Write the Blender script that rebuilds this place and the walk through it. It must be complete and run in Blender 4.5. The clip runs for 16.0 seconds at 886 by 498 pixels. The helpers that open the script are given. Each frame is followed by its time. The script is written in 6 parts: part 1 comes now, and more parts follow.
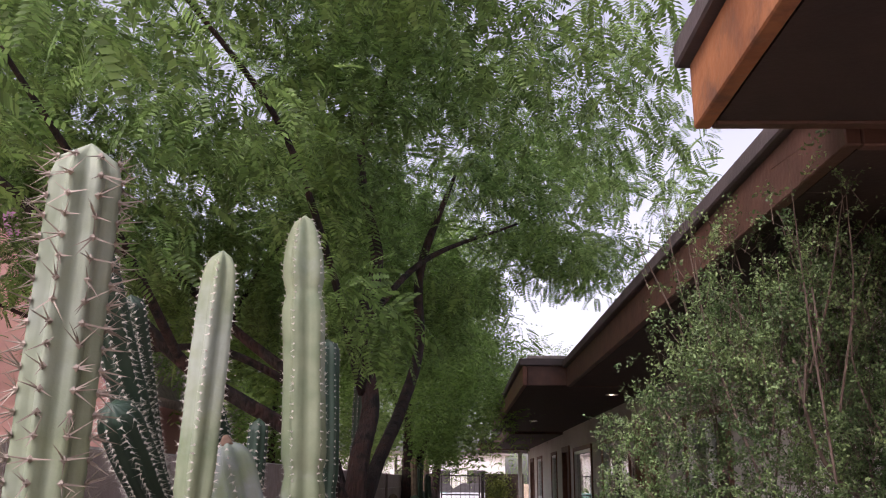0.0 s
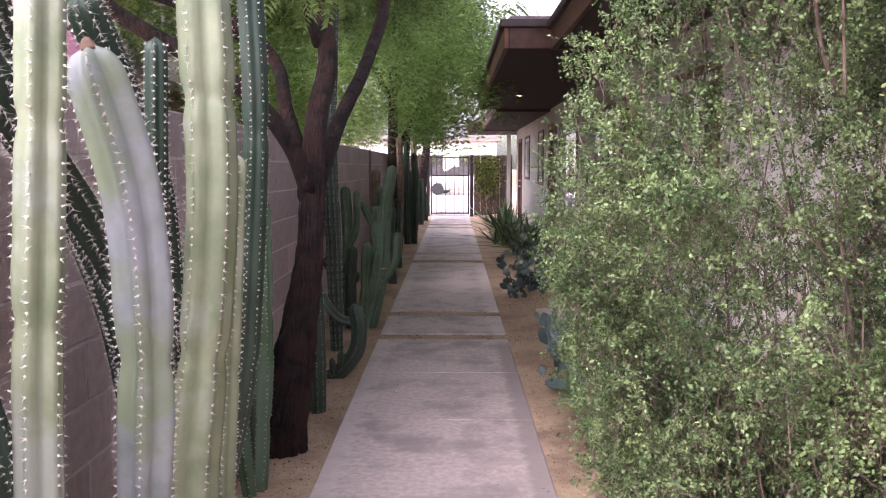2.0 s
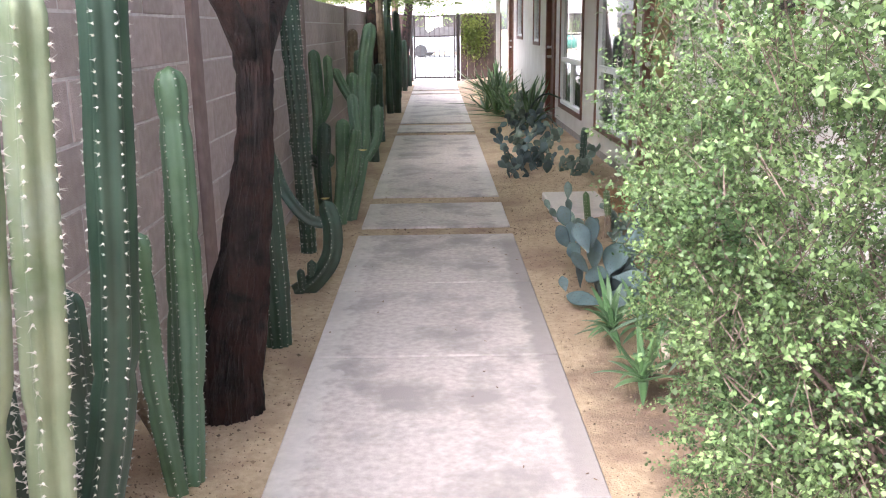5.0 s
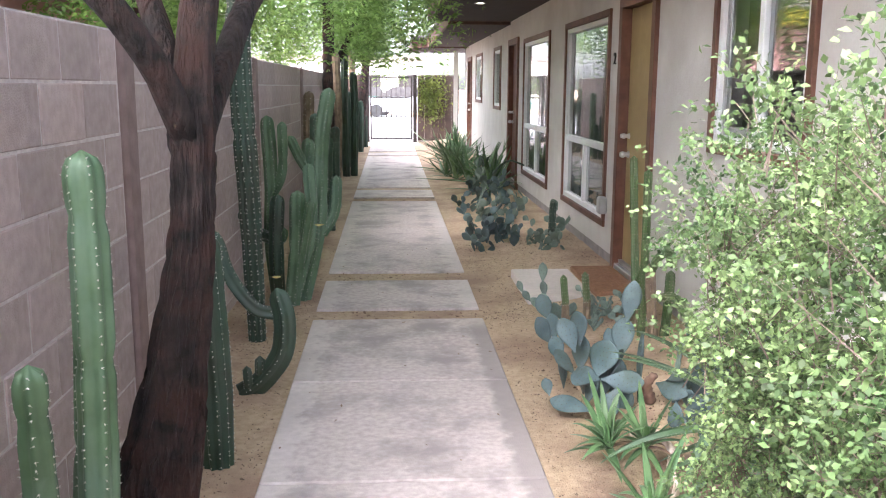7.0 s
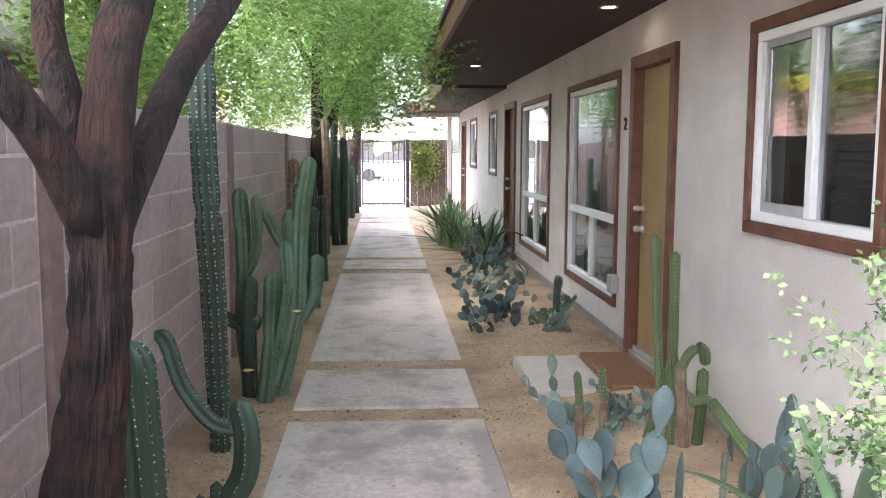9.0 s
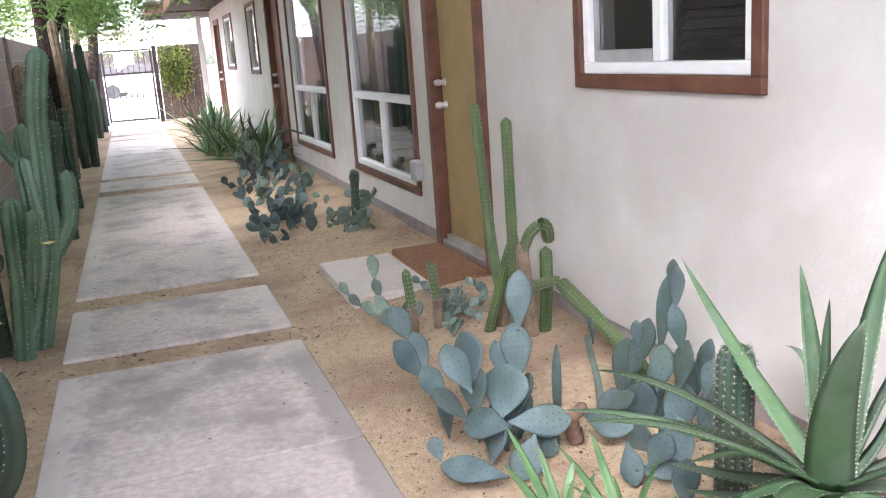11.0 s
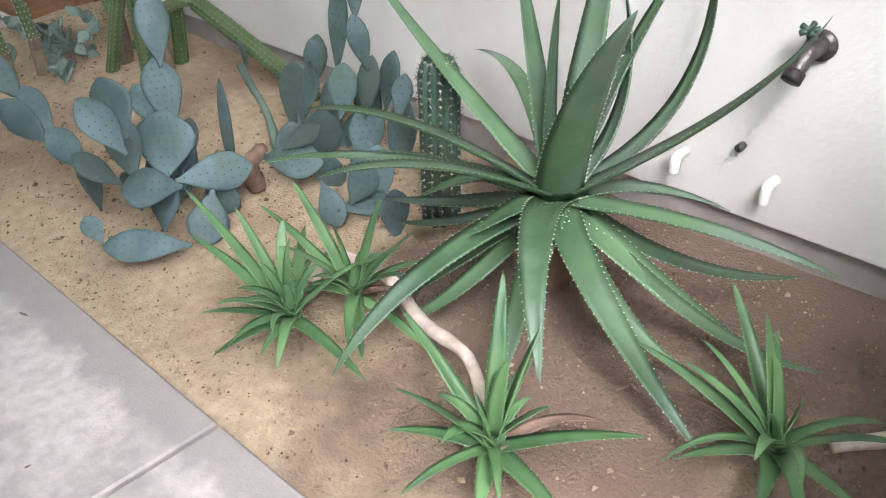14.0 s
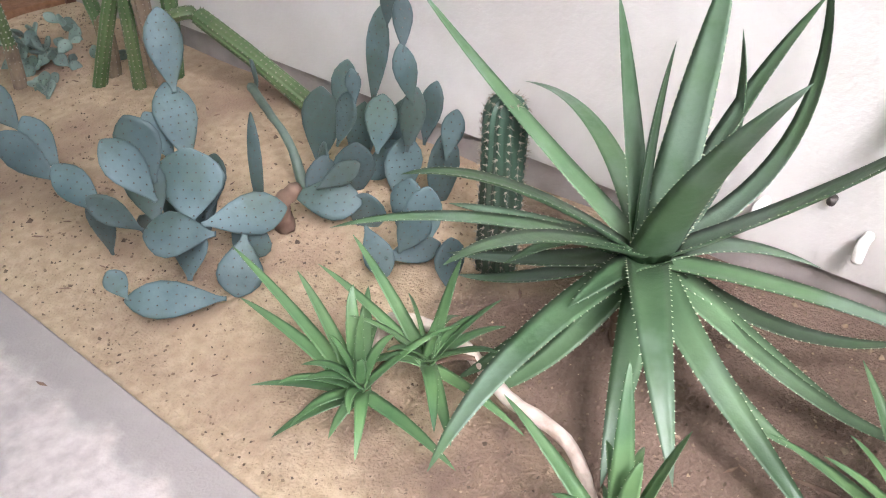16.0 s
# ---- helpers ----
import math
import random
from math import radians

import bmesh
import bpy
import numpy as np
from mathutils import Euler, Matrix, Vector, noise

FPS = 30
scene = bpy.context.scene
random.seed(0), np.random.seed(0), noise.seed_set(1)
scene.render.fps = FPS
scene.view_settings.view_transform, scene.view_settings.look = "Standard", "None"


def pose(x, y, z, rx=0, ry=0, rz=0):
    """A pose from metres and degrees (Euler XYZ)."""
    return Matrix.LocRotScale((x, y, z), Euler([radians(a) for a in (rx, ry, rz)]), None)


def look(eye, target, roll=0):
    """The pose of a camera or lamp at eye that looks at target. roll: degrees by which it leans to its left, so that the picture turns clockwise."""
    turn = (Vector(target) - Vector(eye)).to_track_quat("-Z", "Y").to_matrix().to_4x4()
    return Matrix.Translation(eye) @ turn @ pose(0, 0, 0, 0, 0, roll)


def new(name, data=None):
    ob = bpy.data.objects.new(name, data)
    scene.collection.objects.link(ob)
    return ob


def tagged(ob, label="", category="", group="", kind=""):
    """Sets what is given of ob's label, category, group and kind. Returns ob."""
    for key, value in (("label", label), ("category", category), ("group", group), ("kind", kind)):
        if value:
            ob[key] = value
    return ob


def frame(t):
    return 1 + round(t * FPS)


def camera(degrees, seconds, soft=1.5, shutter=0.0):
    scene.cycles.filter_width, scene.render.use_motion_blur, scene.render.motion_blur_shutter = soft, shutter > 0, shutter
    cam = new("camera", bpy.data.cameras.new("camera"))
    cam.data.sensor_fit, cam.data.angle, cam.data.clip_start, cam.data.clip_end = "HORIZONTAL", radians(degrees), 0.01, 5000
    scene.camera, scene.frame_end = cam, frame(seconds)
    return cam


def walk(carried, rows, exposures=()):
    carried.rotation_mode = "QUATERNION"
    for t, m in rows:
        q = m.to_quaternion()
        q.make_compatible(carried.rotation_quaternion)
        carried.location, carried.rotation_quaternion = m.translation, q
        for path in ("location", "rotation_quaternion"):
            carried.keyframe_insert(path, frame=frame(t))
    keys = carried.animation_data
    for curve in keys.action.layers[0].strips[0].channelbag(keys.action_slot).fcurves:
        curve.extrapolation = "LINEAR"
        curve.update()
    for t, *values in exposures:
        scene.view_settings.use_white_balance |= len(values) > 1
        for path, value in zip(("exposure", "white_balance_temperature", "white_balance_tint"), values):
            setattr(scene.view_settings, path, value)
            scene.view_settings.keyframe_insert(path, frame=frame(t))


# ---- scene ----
cam = camera(53.6, 16.0, soft=1.1)
PATH = [
    (0, (-0.06, 1.823, 1.604), (-0.098, 3.756, 2.114), 0.4),
    (0.5, (-0.003, 1.811, 1.542), (-0.042, 3.788, 1.84), -0.5),
    (1, (0.031, 1.905, 1.501), (-0.017, 3.902, 1.605), -0.8),
    (1.5, (0.06, 2.109, 1.48), (0.019, 4.108, 1.43), -0.4),
    (2, (0.089, 2.299, 1.451), (0.065, 4.29, 1.265), 0.0),
    (2.5, (0.13, 2.491, 1.438), (0.094, 4.471, 1.158), 1.1),
    (3, (0.179, 2.739, 1.401), (0.102, 4.705, 1.041), -0.5),
    (5.5, (-0.013, 3.688, 1.444), (0.005, 5.626, 0.953), -0.8),
    (6, (-0.032, 3.806, 1.478), (-0.01, 5.761, 1.057), -1.0),
    (6.5, (-0.048, 3.953, 1.48), (0.036, 5.914, 1.1), -0.5),
    (7, (-0.045, 4.113, 1.477), (0.073, 6.077, 1.114), 0.3),
    (7.5, (0.001, 4.289, 1.509), (0.118, 6.265, 1.223), 0.9),
    (8, (0.023, 4.453, 1.526), (0.135, 6.438, 1.308), 0.5),
    (10.5, (-0.075, 5.374, 1.4), (0.323, 7.312, 1.106), -2.2),
    (11, (-0.076, 5.535, 1.34), (0.548, 7.381, 0.889), -4.0),
    (11.5, (-0.064, 5.693, 1.285), (0.78, 7.413, 0.711), -4.1),
    (12, (-0.12, 5.727, 1.276), (0.869, 7.321, 0.58), -3.1),
    (12.5, (-0.127, 5.77, 1.253), (0.947, 7.256, 0.453), -2.0),
    (13, (-0.095, 5.842, 1.242), (1.001, 7.262, 0.357), -2.0),
    (13.5, (-0.061, 5.927, 1.24), (1.056, 7.257, 0.249), -1.8),
    (14, (-0.044, 5.991, 1.235), (1.144, 7.185, 0.157), -2.0),
    (14.5, (-0.032, 6.054, 1.238), (1.262, 7.1, 0.128), -2.1),
    (15, (-0.051, 6.178, 1.258), (1.288, 7.152, 0.135), -1.8),
    (15.5, (-0.091, 6.281, 1.277), (1.25, 7.26, 0.161), -0.2),
    (16, (-0.074, 6.374, 1.279), (1.202, 7.442, 0.17), 0.8),
]
EXPOSURES = [(0.0, 1.05, 6500, 30), (0.5, 1.52, 6400, 35), (1.0, 1.9, 6200, 38), (2.0, 2.2, 6250, 37), (3.0, 2.55, 6450, 34), (5.5, 3.28, 6000, 18), (7.0, 3.4, 6050, 20), (8.0, 3.28, 5950, 17), (10.5, 3.56, 5950, 21), (11.5, 3.48, 5950, 19), (13.0, 3.28, 5850, 16), (14.5, 3.16, 5850, 12), (16.0, 3.36, 5950, 18)]
walk(cam, [(t, look(eye, target, roll)) for t, eye, target, roll in PATH], EXPOSURES)

# ---- world and light ----
world = bpy.data.worlds.new("sky_world")
scene.world = world
world.use_nodes = True
wn, wl = world.node_tree.nodes, world.node_tree.links
SUN_EL, SUN_AZ = 49.0, 133.0
sky = wn.new("ShaderNodeTexSky")
sky.sky_type = 'NISHITA'
sky.sun_disc = False
sky.sun_elevation, sky.sun_rotation = radians(SUN_EL), radians(SUN_AZ + 90)
sky.dust_density, sky.air_density = 4.0, 1.0
haze = wn.new("ShaderNodeHueSaturation")
haze.inputs["Saturation"].default_value = 0.4
haze.inputs["Value"].default_value = 1.0
wl.new(sky.outputs[0], haze.inputs["Color"])
wl.new(haze.outputs[0], wn["Background"].inputs["Color"])
wn["Background"].inputs["Strength"].default_value = 0.15
sun = new("sun", bpy.data.lights.new("sun", "SUN"))
sun.data.energy, sun.data.angle, sun.data.color = 0.5, radians(25), (1.0, 0.97, 0.94)
sun.matrix_world = look((0, 0, 20), (9.0, 9.5, 20 - 15.0))

# ---- materials ----
def mat(name, a, b, scale=8.0, rough=0.8, bump=0.2, bscale=60.0, metal=0.0, spec=0.5, obj_rand=0.0, c=None, cscale=1.5, island=0.0, wave=None, deep=0.01):
    """Two-colour noise material with a third stain colour at a large scale, fine bump and optional per-piece variation."""
    m = bpy.data.materials.new(name)
    m.use_nodes = True
    n, l = m.node_tree.nodes, m.node_tree.links
    p = n["Principled BSDF"]
    tc = n.new("ShaderNodeTexCoord")
    t1 = n.new("ShaderNodeTexNoise")
    t1.inputs["Scale"].default_value, t1.inputs["Detail"].default_value = scale, 6
    l.new(tc.outputs["Object"], t1.inputs["Vector"])
    r = n.new("ShaderNodeValToRGB")
    r.color_ramp.elements[0].color, r.color_ramp.elements[1].color = (*a, 1), (*b, 1)
    r.color_ramp.elements[0].position, r.color_ramp.elements[1].position = 0.32, 0.68
    l.new(t1.outputs["Fac"], r.inputs[0])
    col = r.outputs[0]
    if c:
        t2 = n.new("ShaderNodeTexNoise")
        t2.inputs["Scale"].default_value, t2.inputs["Detail"].default_value = cscale, 5
        t2.inputs["Roughness"].default_value = 0.65
        l.new(tc.outputs["Object"], t2.inputs["Vector"])
        r2 = n.new("ShaderNodeValToRGB")
        r2.color_ramp.elements[0].position, r2.color_ramp.elements[1].position = 0.47, 0.63
        l.new(t2.outputs["Fac"], r2.inputs[0])
        mx = n.new("ShaderNodeMix")
        mx.data_type = 'RGBA'
        l.new(r2.outputs[0], mx.inputs[0])
        l.new(col, mx.inputs[6])
        mx.inputs[7].default_value = (*c, 1)
        col = mx.outputs[2]
    if obj_rand or island:
        if obj_rand:
            src = n.new("ShaderNodeObjectInfo").outputs["Random"]
        else:
            src = n.new("ShaderNodeNewGeometry").outputs["Random Per Island"]
        mr = n.new("ShaderNodeMapRange")
        v = obj_rand or island
        mr.inputs[3].default_value, mr.inputs[4].default_value = 1 - v, 1 + v
        l.new(src, mr.inputs[0])
        hs = n.new("ShaderNodeHueSaturation")
        l.new(mr.outputs[0], hs.inputs["Value"])
        l.new(col, hs.inputs["Color"])
        col = hs.outputs[0]
    l.new(col, p.inputs["Base Color"])
    p.inputs["Roughness"].default_value = rough
    p.inputs["Metallic"].default_value = metal
    p.inputs["Specular IOR Level"].default_value = spec
    if bump:
        t3 = n.new("ShaderNodeTexNoise")
        t3.inputs["Scale"].default_value, t3.inputs["Detail"].default_value = bscale, 8
        l.new(tc.outputs["Object"], t3.inputs["Vector"])
        if wave:
            mp = n.new("ShaderNodeMapping")
            mp.inputs["Scale"].default_value = wave
            l.new(tc.outputs["Object"], mp.inputs["Vector"])
            l.new(mp.outputs[0], t3.inputs["Vector"])
        bp = n.new("ShaderNodeBump")
        bp.inputs["Strength"].default_value, bp.inputs["Distance"].default_value = bump, deep
        l.new(t3.outputs["Fac"], bp.inputs["Height"])
        l.new(bp.outputs[0], p.inputs["Normal"])
    return m


def leaf_mat(name, a, b, scale, trans=0.35, island=0.35):
    """Leaf colour that differs from leaf to leaf and lets some light through."""
    m = mat(name, a, b, scale, 0.55, 0, island=island, spec=0.4)
    n, l = m.node_tree.nodes, m.node_tree.links
    p = n["Principled BSDF"]
    tr = n.new("ShaderNodeBsdfTranslucent")
    l.new(p.inputs["Base Color"].links[0].from_socket, tr.inputs["Color"])
    mx = n.new("ShaderNodeMixShader")
    mx.inputs[0].default_value = trans
    l.new(p.outputs[0], mx.inputs[1])
    l.new(tr.outputs[0], mx.inputs[2])
    l.new(mx.outputs[0], n["Material Output"].inputs[0])
    return m


SAND = mat("sand", (0.39, 0.283, 0.182), (0.51, 0.388, 0.258), 34, 0.95, 0.9, 120, c=(0.31, 0.21, 0.145), cscale=1.3)
GRIT = mat("grit", (0.13, 0.085, 0.055), (0.30, 0.22, 0.15), 30, 0.95, 0.3, 90, island=0.5)
CONC = mat("concrete", (0.43, 0.365, 0.338), (0.59, 0.52, 0.485), 30, 0.85, 0.25, 150, c=(0.325, 0.285, 0.268), cscale=2.3)
BLOCK = mat("block", (0.38, 0.305, 0.275), (0.47, 0.385, 0.355), 22, 0.92, 0.5, 140, obj_rand=0.10)
BLOCKI = mat("block_far", (0.38, 0.305, 0.275), (0.47, 0.385, 0.355), 22, 0.92, 0.5, 140, island=0.10)
MORTAR = mat("mortar", (0.50, 0.45, 0.43), (0.66, 0.61, 0.58), 30, 0.95, 0.4, 160)
PILAST = mat("pilaster", (0.20, 0.14, 0.125), (0.27, 0.20, 0.18), 12, 0.9, 0.4, 120)
STUCCO = mat("stucco", (0.56, 0.525, 0.49), (0.635, 0.605, 0.57), 3, 0.92, 0.35, 70, c=(0.53, 0.49, 0.455), cscale=0.9)
FOUND = mat("foundation", (0.24, 0.21, 0.20), (0.34, 0.30, 0.28), 8, 0.92, 0.4, 80)
TRIM = mat("brown_trim", (0.10, 0.038, 0.022), (0.17, 0.072, 0.042), 9, 0.55, 0.25, 40, wave=(6, 1, 1))
WOODOR = mat("orange_wood", (0.22, 0.080, 0.032), (0.36, 0.145, 0.062), 9, 0.6, 0.3, 40, c=(0.14, 0.06, 0.035), cscale=6)
# brown_trim at roughly 0.6 of its tone: eave shade put into the colour
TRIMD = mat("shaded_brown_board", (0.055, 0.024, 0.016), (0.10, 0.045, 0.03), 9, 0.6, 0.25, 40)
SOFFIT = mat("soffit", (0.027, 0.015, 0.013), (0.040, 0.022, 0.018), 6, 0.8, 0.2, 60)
DRIP = mat("roof_edge", (0.05, 0.04, 0.04), (0.09, 0.07, 0.07), 8, 0.7, 0.2, 60)
ROOF = mat("roofing", (0.20, 0.17, 0.16), (0.32, 0.28, 0.26), 20, 0.95, 0.5, 100)
VINYL = mat("white_vinyl", (0.76, 0.76, 0.75), (0.82, 0.82, 0.81), 4, 0.35, 0.02, 50)
DOORP = mat("tan_door", (0.30, 0.21, 0.085), (0.36, 0.26, 0.115), 3, 0.5, 0.1, 30, c=(0.27, 0.19, 0.08), cscale=2)
DARK = mat("dark_metal", (0.018, 0.014, 0.013), (0.035, 0.028, 0.026), 12, 0.55, 0.15, 60, metal=0.4)
PANELB = mat("dark_brown_panel", (0.045, 0.028, 0.022), (0.075, 0.05, 0.04), 6, 0.7, 0.2, 40)
STEEL = mat("steel", (0.55, 0.55, 0.56), (0.66, 0.66, 0.67), 20, 0.3, 0.05, 60, metal=0.9)
BRASS = mat("worn_brass", (0.055, 0.05, 0.048), (0.12, 0.105, 0.095), 40, 0.45, 0.3, 90, metal=0.7)
GREYBOX = mat("grey_box", (0.30, 0.30, 0.29), (0.38, 0.38, 0.37), 10, 0.5, 0.1, 50)
PVC = mat("white_pvc", (0.74, 0.70, 0.65), (0.84, 0.81, 0.77), 12, 0.4, 0.05, 50)
MATTING = mat("door_mat", (0.20, 0.095, 0.045), (0.29, 0.15, 0.08), 40, 0.98, 0.9, 220)
BARK = mat("bark", (0.006, 0.004, 0.0035), (0.038, 0.025, 0.021), 14, 0.95, 1.0, 48, c=(0.042, 0.018, 0.013), cscale=7, wave=(1, 1, 0.12), deep=0.05)
TWIG = mat("twig", (0.09, 0.062, 0.048), (0.20, 0.15, 0.12), 20, 0.9, 0.4, 60)
CPALE = mat("pale_cactus", (0.165, 0.215, 0.12), (0.265, 0.31, 0.195), 9, 0.6, 0.2, 50, c=(0.29, 0.335, 0.27), cscale=3)
CBLUE = mat("bluish_cactus", (0.20, 0.245, 0.225), (0.30, 0.335, 0.345), 14, 0.5, 0.2, 50, c=(0.21, 0.27, 0.17), cscale=4)
CGREEN = mat("green_cactus", (0.040, 0.085, 0.038), (0.095, 0.165, 0.085), 6, 0.5, 0.15, 50, c=(0.10, 0.17, 0.105), cscale=2)
CSTEM = mat("thin_green_cactus", (0.042, 0.082, 0.026), (0.085, 0.145, 0.048), 6, 0.5, 0.15, 50, c=(0.09, 0.12, 0.05), cscale=3)
CDARK = mat("dark_cactus", (0.018, 0.044, 0.027), (0.042, 0.080, 0.052), 5, 0.5, 0.12, 50, c=(0.03, 0.045, 0.028), cscale=3)
CORK = mat("corky_stem", (0.13, 0.095, 0.065), (0.24, 0.18, 0.12), 14, 0.9, 0.6, 60)
PADM = mat("bluegreen_pad", (0.042, 0.074, 0.075), (0.094, 0.138, 0.143), 9, 0.6, 0.2, 60, obj_rand=0.38, c=(0.055, 0.085, 0.070), cscale=5)
PADG = mat("olive_pad", (0.085, 0.125, 0.095), (0.17, 0.225, 0.18), 7, 0.55, 0.15, 60, obj_rand=0.22)
PADL = mat("mint_pad", (0.085, 0.13, 0.105), (0.185, 0.245, 0.205), 9, 0.55, 0.2, 60, obj_rand=0.35)
AREOLE = mat("areole", (0.05, 0.045, 0.04), (0.10, 0.085, 0.07), 30, 0.9, 0)
SPINE = mat("spine", (0.55, 0.52, 0.45), (0.75, 0.72, 0.66), 30, 0.6, 0)
SPINED = mat("dark_spine", (0.16, 0.13, 0.10), (0.42, 0.36, 0.30), 30, 0.7, 0)
ALOE = mat("aloe_green", (0.044, 0.090, 0.040), (0.094, 0.160, 0.078), 5, 0.48, 0.15, 60, obj_rand=0.32, c=(0.115, 0.168, 0.118), cscale=3)
ALOEY = mat("aloe_young", (0.050, 0.115, 0.045), (0.12, 0.215, 0.085), 7, 0.38, 0.1, 60, obj_rand=0.2)
TOOTH = mat("tooth", (0.45, 0.50, 0.34), (0.60, 0.62, 0.45), 30, 0.6, 0)
TIPB = mat("dry_brown", (0.14, 0.085, 0.06), (0.26, 0.17, 0.12), 20, 0.9, 0.3, 60)
STALK = mat("pale_stalk", (0.45, 0.35, 0.28), (0.70, 0.60, 0.52), 25, 0.85, 0.6, 60)
YFLOWER = mat("yellow_flower", (0.75, 0.55, 0.15), (0.85, 0.7, 0.3), 20, 0.7, 0)
LTREE = leaf_mat("tree_leaf", (0.095, 0.175, 0.05), (0.20, 0.31, 0.09), 0.9, 0.5, 0.5)
LFAR = leaf_mat("far_leaf", (0.12, 0.21, 0.05), (0.23, 0.36, 0.10), 0.5, 0.5)
LBUSH = leaf_mat("bush_leaf", (0.058, 0.112, 0.040), (0.235, 0.33, 0.135), 5.5, 0.36, 0.65)
LVINE = leaf_mat("vine_leaf", (0.10, 0.14, 0.03), (0.2, 0.24, 0.05), 3, 0.3, 0.4)
PINK = mat("pink_plaster", (0.42, 0.24, 0.22), (0.50, 0.30, 0.27), 3, 0.9, 0.3, 60)
PURPLE = mat("purple_fascia", (0.26, 0.11, 0.19), (0.34, 0.16, 0.26), 5, 0.6, 0.1, 40)
YELLOW = mat("yellow_band", (0.72, 0.60, 0.05), (0.80, 0.68, 0.10), 5, 0.6, 0.1, 40)
WHITEW = mat("white_wall", (0.70, 0.69, 0.66), (0.78, 0.77, 0.75), 3, 0.85, 0.2, 60)
PALECON = mat("pale_concrete", (0.52, 0.50, 0.47), (0.62, 0.60, 0.57), 6, 0.9, 0.3, 90)
CARG = mat("green_paint", (0.04, 0.16, 0.12), (0.05, 0.19, 0.14), 3, 0.3, 0)
CARS = mat("silver_paint", (0.45, 0.46, 0.47), (0.52, 0.53, 0.54), 3, 0.3, 0, metal=0.3)
RUBBER = mat("rubber", (0.02, 0.02, 0.02), (0.04, 0.04, 0.04), 20, 0.9, 0)
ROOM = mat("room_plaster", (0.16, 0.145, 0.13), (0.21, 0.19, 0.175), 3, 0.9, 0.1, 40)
BLIND = mat("dark_blind", (0.028, 0.025, 0.025), (0.05, 0.045, 0.042), 6, 0.7, 0.1, 40)


def worn_margins(m):
    """Pale worn borders and a dark damp band along one edge of the slabs, both with ragged outlines."""
    n, l = m.node_tree.nodes, m.node_tree.links
    p = n["Principled BSDF"]
    base = p.inputs["Base Color"].links[0].from_socket
    tc = n.new("ShaderNodeTexCoord")
    sx = n.new("ShaderNodeSeparateXYZ")
    l.new(tc.outputs["Object"], sx.inputs[0])
    nz = n.new("ShaderNodeTexNoise")
    nz.inputs["Scale"].default_value, nz.inputs["Detail"].default_value = 11.0, 9
    l.new(tc.outputs["Object"], nz.inputs["Vector"])

    def calc(op, q, r):
        k = n.new("ShaderNodeMath")
        k.operation = op
        for i, s in enumerate((q, r)):
            if isinstance(s, (int, float)):
                k.inputs[i].default_value = s
            else:
                l.new(s, k.inputs[i])
        return k.outputs[0]

    def band(x, lo, hi):
        k = n.new("ShaderNodeMapRange")
        k.interpolation_type = 'SMOOTHSTEP'
        k.inputs[1].default_value, k.inputs[2].default_value = lo, hi
        l.new(x, k.inputs[0])
        return k.outputs[0]

    def over(fac, under, colour):
        k = n.new("ShaderNodeMix")
        k.data_type = 'RGBA'
        l.new(fac, k.inputs[0])
        l.new(under, k.inputs[6])
        k.inputs[7].default_value = (*colour, 1)
        return k.outputs[2]

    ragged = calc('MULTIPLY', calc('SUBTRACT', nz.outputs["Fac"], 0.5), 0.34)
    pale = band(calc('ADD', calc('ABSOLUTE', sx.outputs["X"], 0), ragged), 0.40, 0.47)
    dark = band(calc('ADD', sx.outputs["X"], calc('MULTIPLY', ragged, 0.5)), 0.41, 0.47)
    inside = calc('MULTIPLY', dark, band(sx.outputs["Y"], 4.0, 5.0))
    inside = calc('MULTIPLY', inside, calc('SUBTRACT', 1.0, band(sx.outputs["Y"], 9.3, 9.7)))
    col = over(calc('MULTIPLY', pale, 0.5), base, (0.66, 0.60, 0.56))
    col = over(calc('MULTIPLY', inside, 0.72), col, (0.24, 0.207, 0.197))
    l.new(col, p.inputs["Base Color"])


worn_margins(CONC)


def soil_patch(m):
    """Darker brown soil under the aloes, with a ragged outline."""
    n, l = m.node_tree.nodes, m.node_tree.links
    p = n["Principled BSDF"]
    base = p.inputs["Base Color"].links[0].from_socket
    tc = n.new("ShaderNodeTexCoord")
    nz = n.new("ShaderNodeTexNoise")
    nz.inputs["Scale"].default_value, nz.inputs["Detail"].default_value = 3.5, 10
    l.new(tc.outputs["Object"], nz.inputs["Vector"])
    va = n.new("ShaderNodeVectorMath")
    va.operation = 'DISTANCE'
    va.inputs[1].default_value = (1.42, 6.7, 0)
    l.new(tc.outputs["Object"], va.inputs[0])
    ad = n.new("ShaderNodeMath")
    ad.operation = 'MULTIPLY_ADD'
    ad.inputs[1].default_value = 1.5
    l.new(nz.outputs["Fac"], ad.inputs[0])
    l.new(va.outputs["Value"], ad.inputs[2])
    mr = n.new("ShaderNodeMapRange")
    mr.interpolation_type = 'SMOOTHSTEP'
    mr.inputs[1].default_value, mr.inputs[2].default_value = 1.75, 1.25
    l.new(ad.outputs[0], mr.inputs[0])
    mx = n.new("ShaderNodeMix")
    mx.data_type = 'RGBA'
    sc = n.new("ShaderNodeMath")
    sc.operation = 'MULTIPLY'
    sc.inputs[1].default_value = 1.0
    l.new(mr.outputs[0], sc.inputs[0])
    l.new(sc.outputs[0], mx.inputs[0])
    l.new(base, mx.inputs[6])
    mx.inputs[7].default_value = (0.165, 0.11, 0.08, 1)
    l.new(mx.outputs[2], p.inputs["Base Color"])


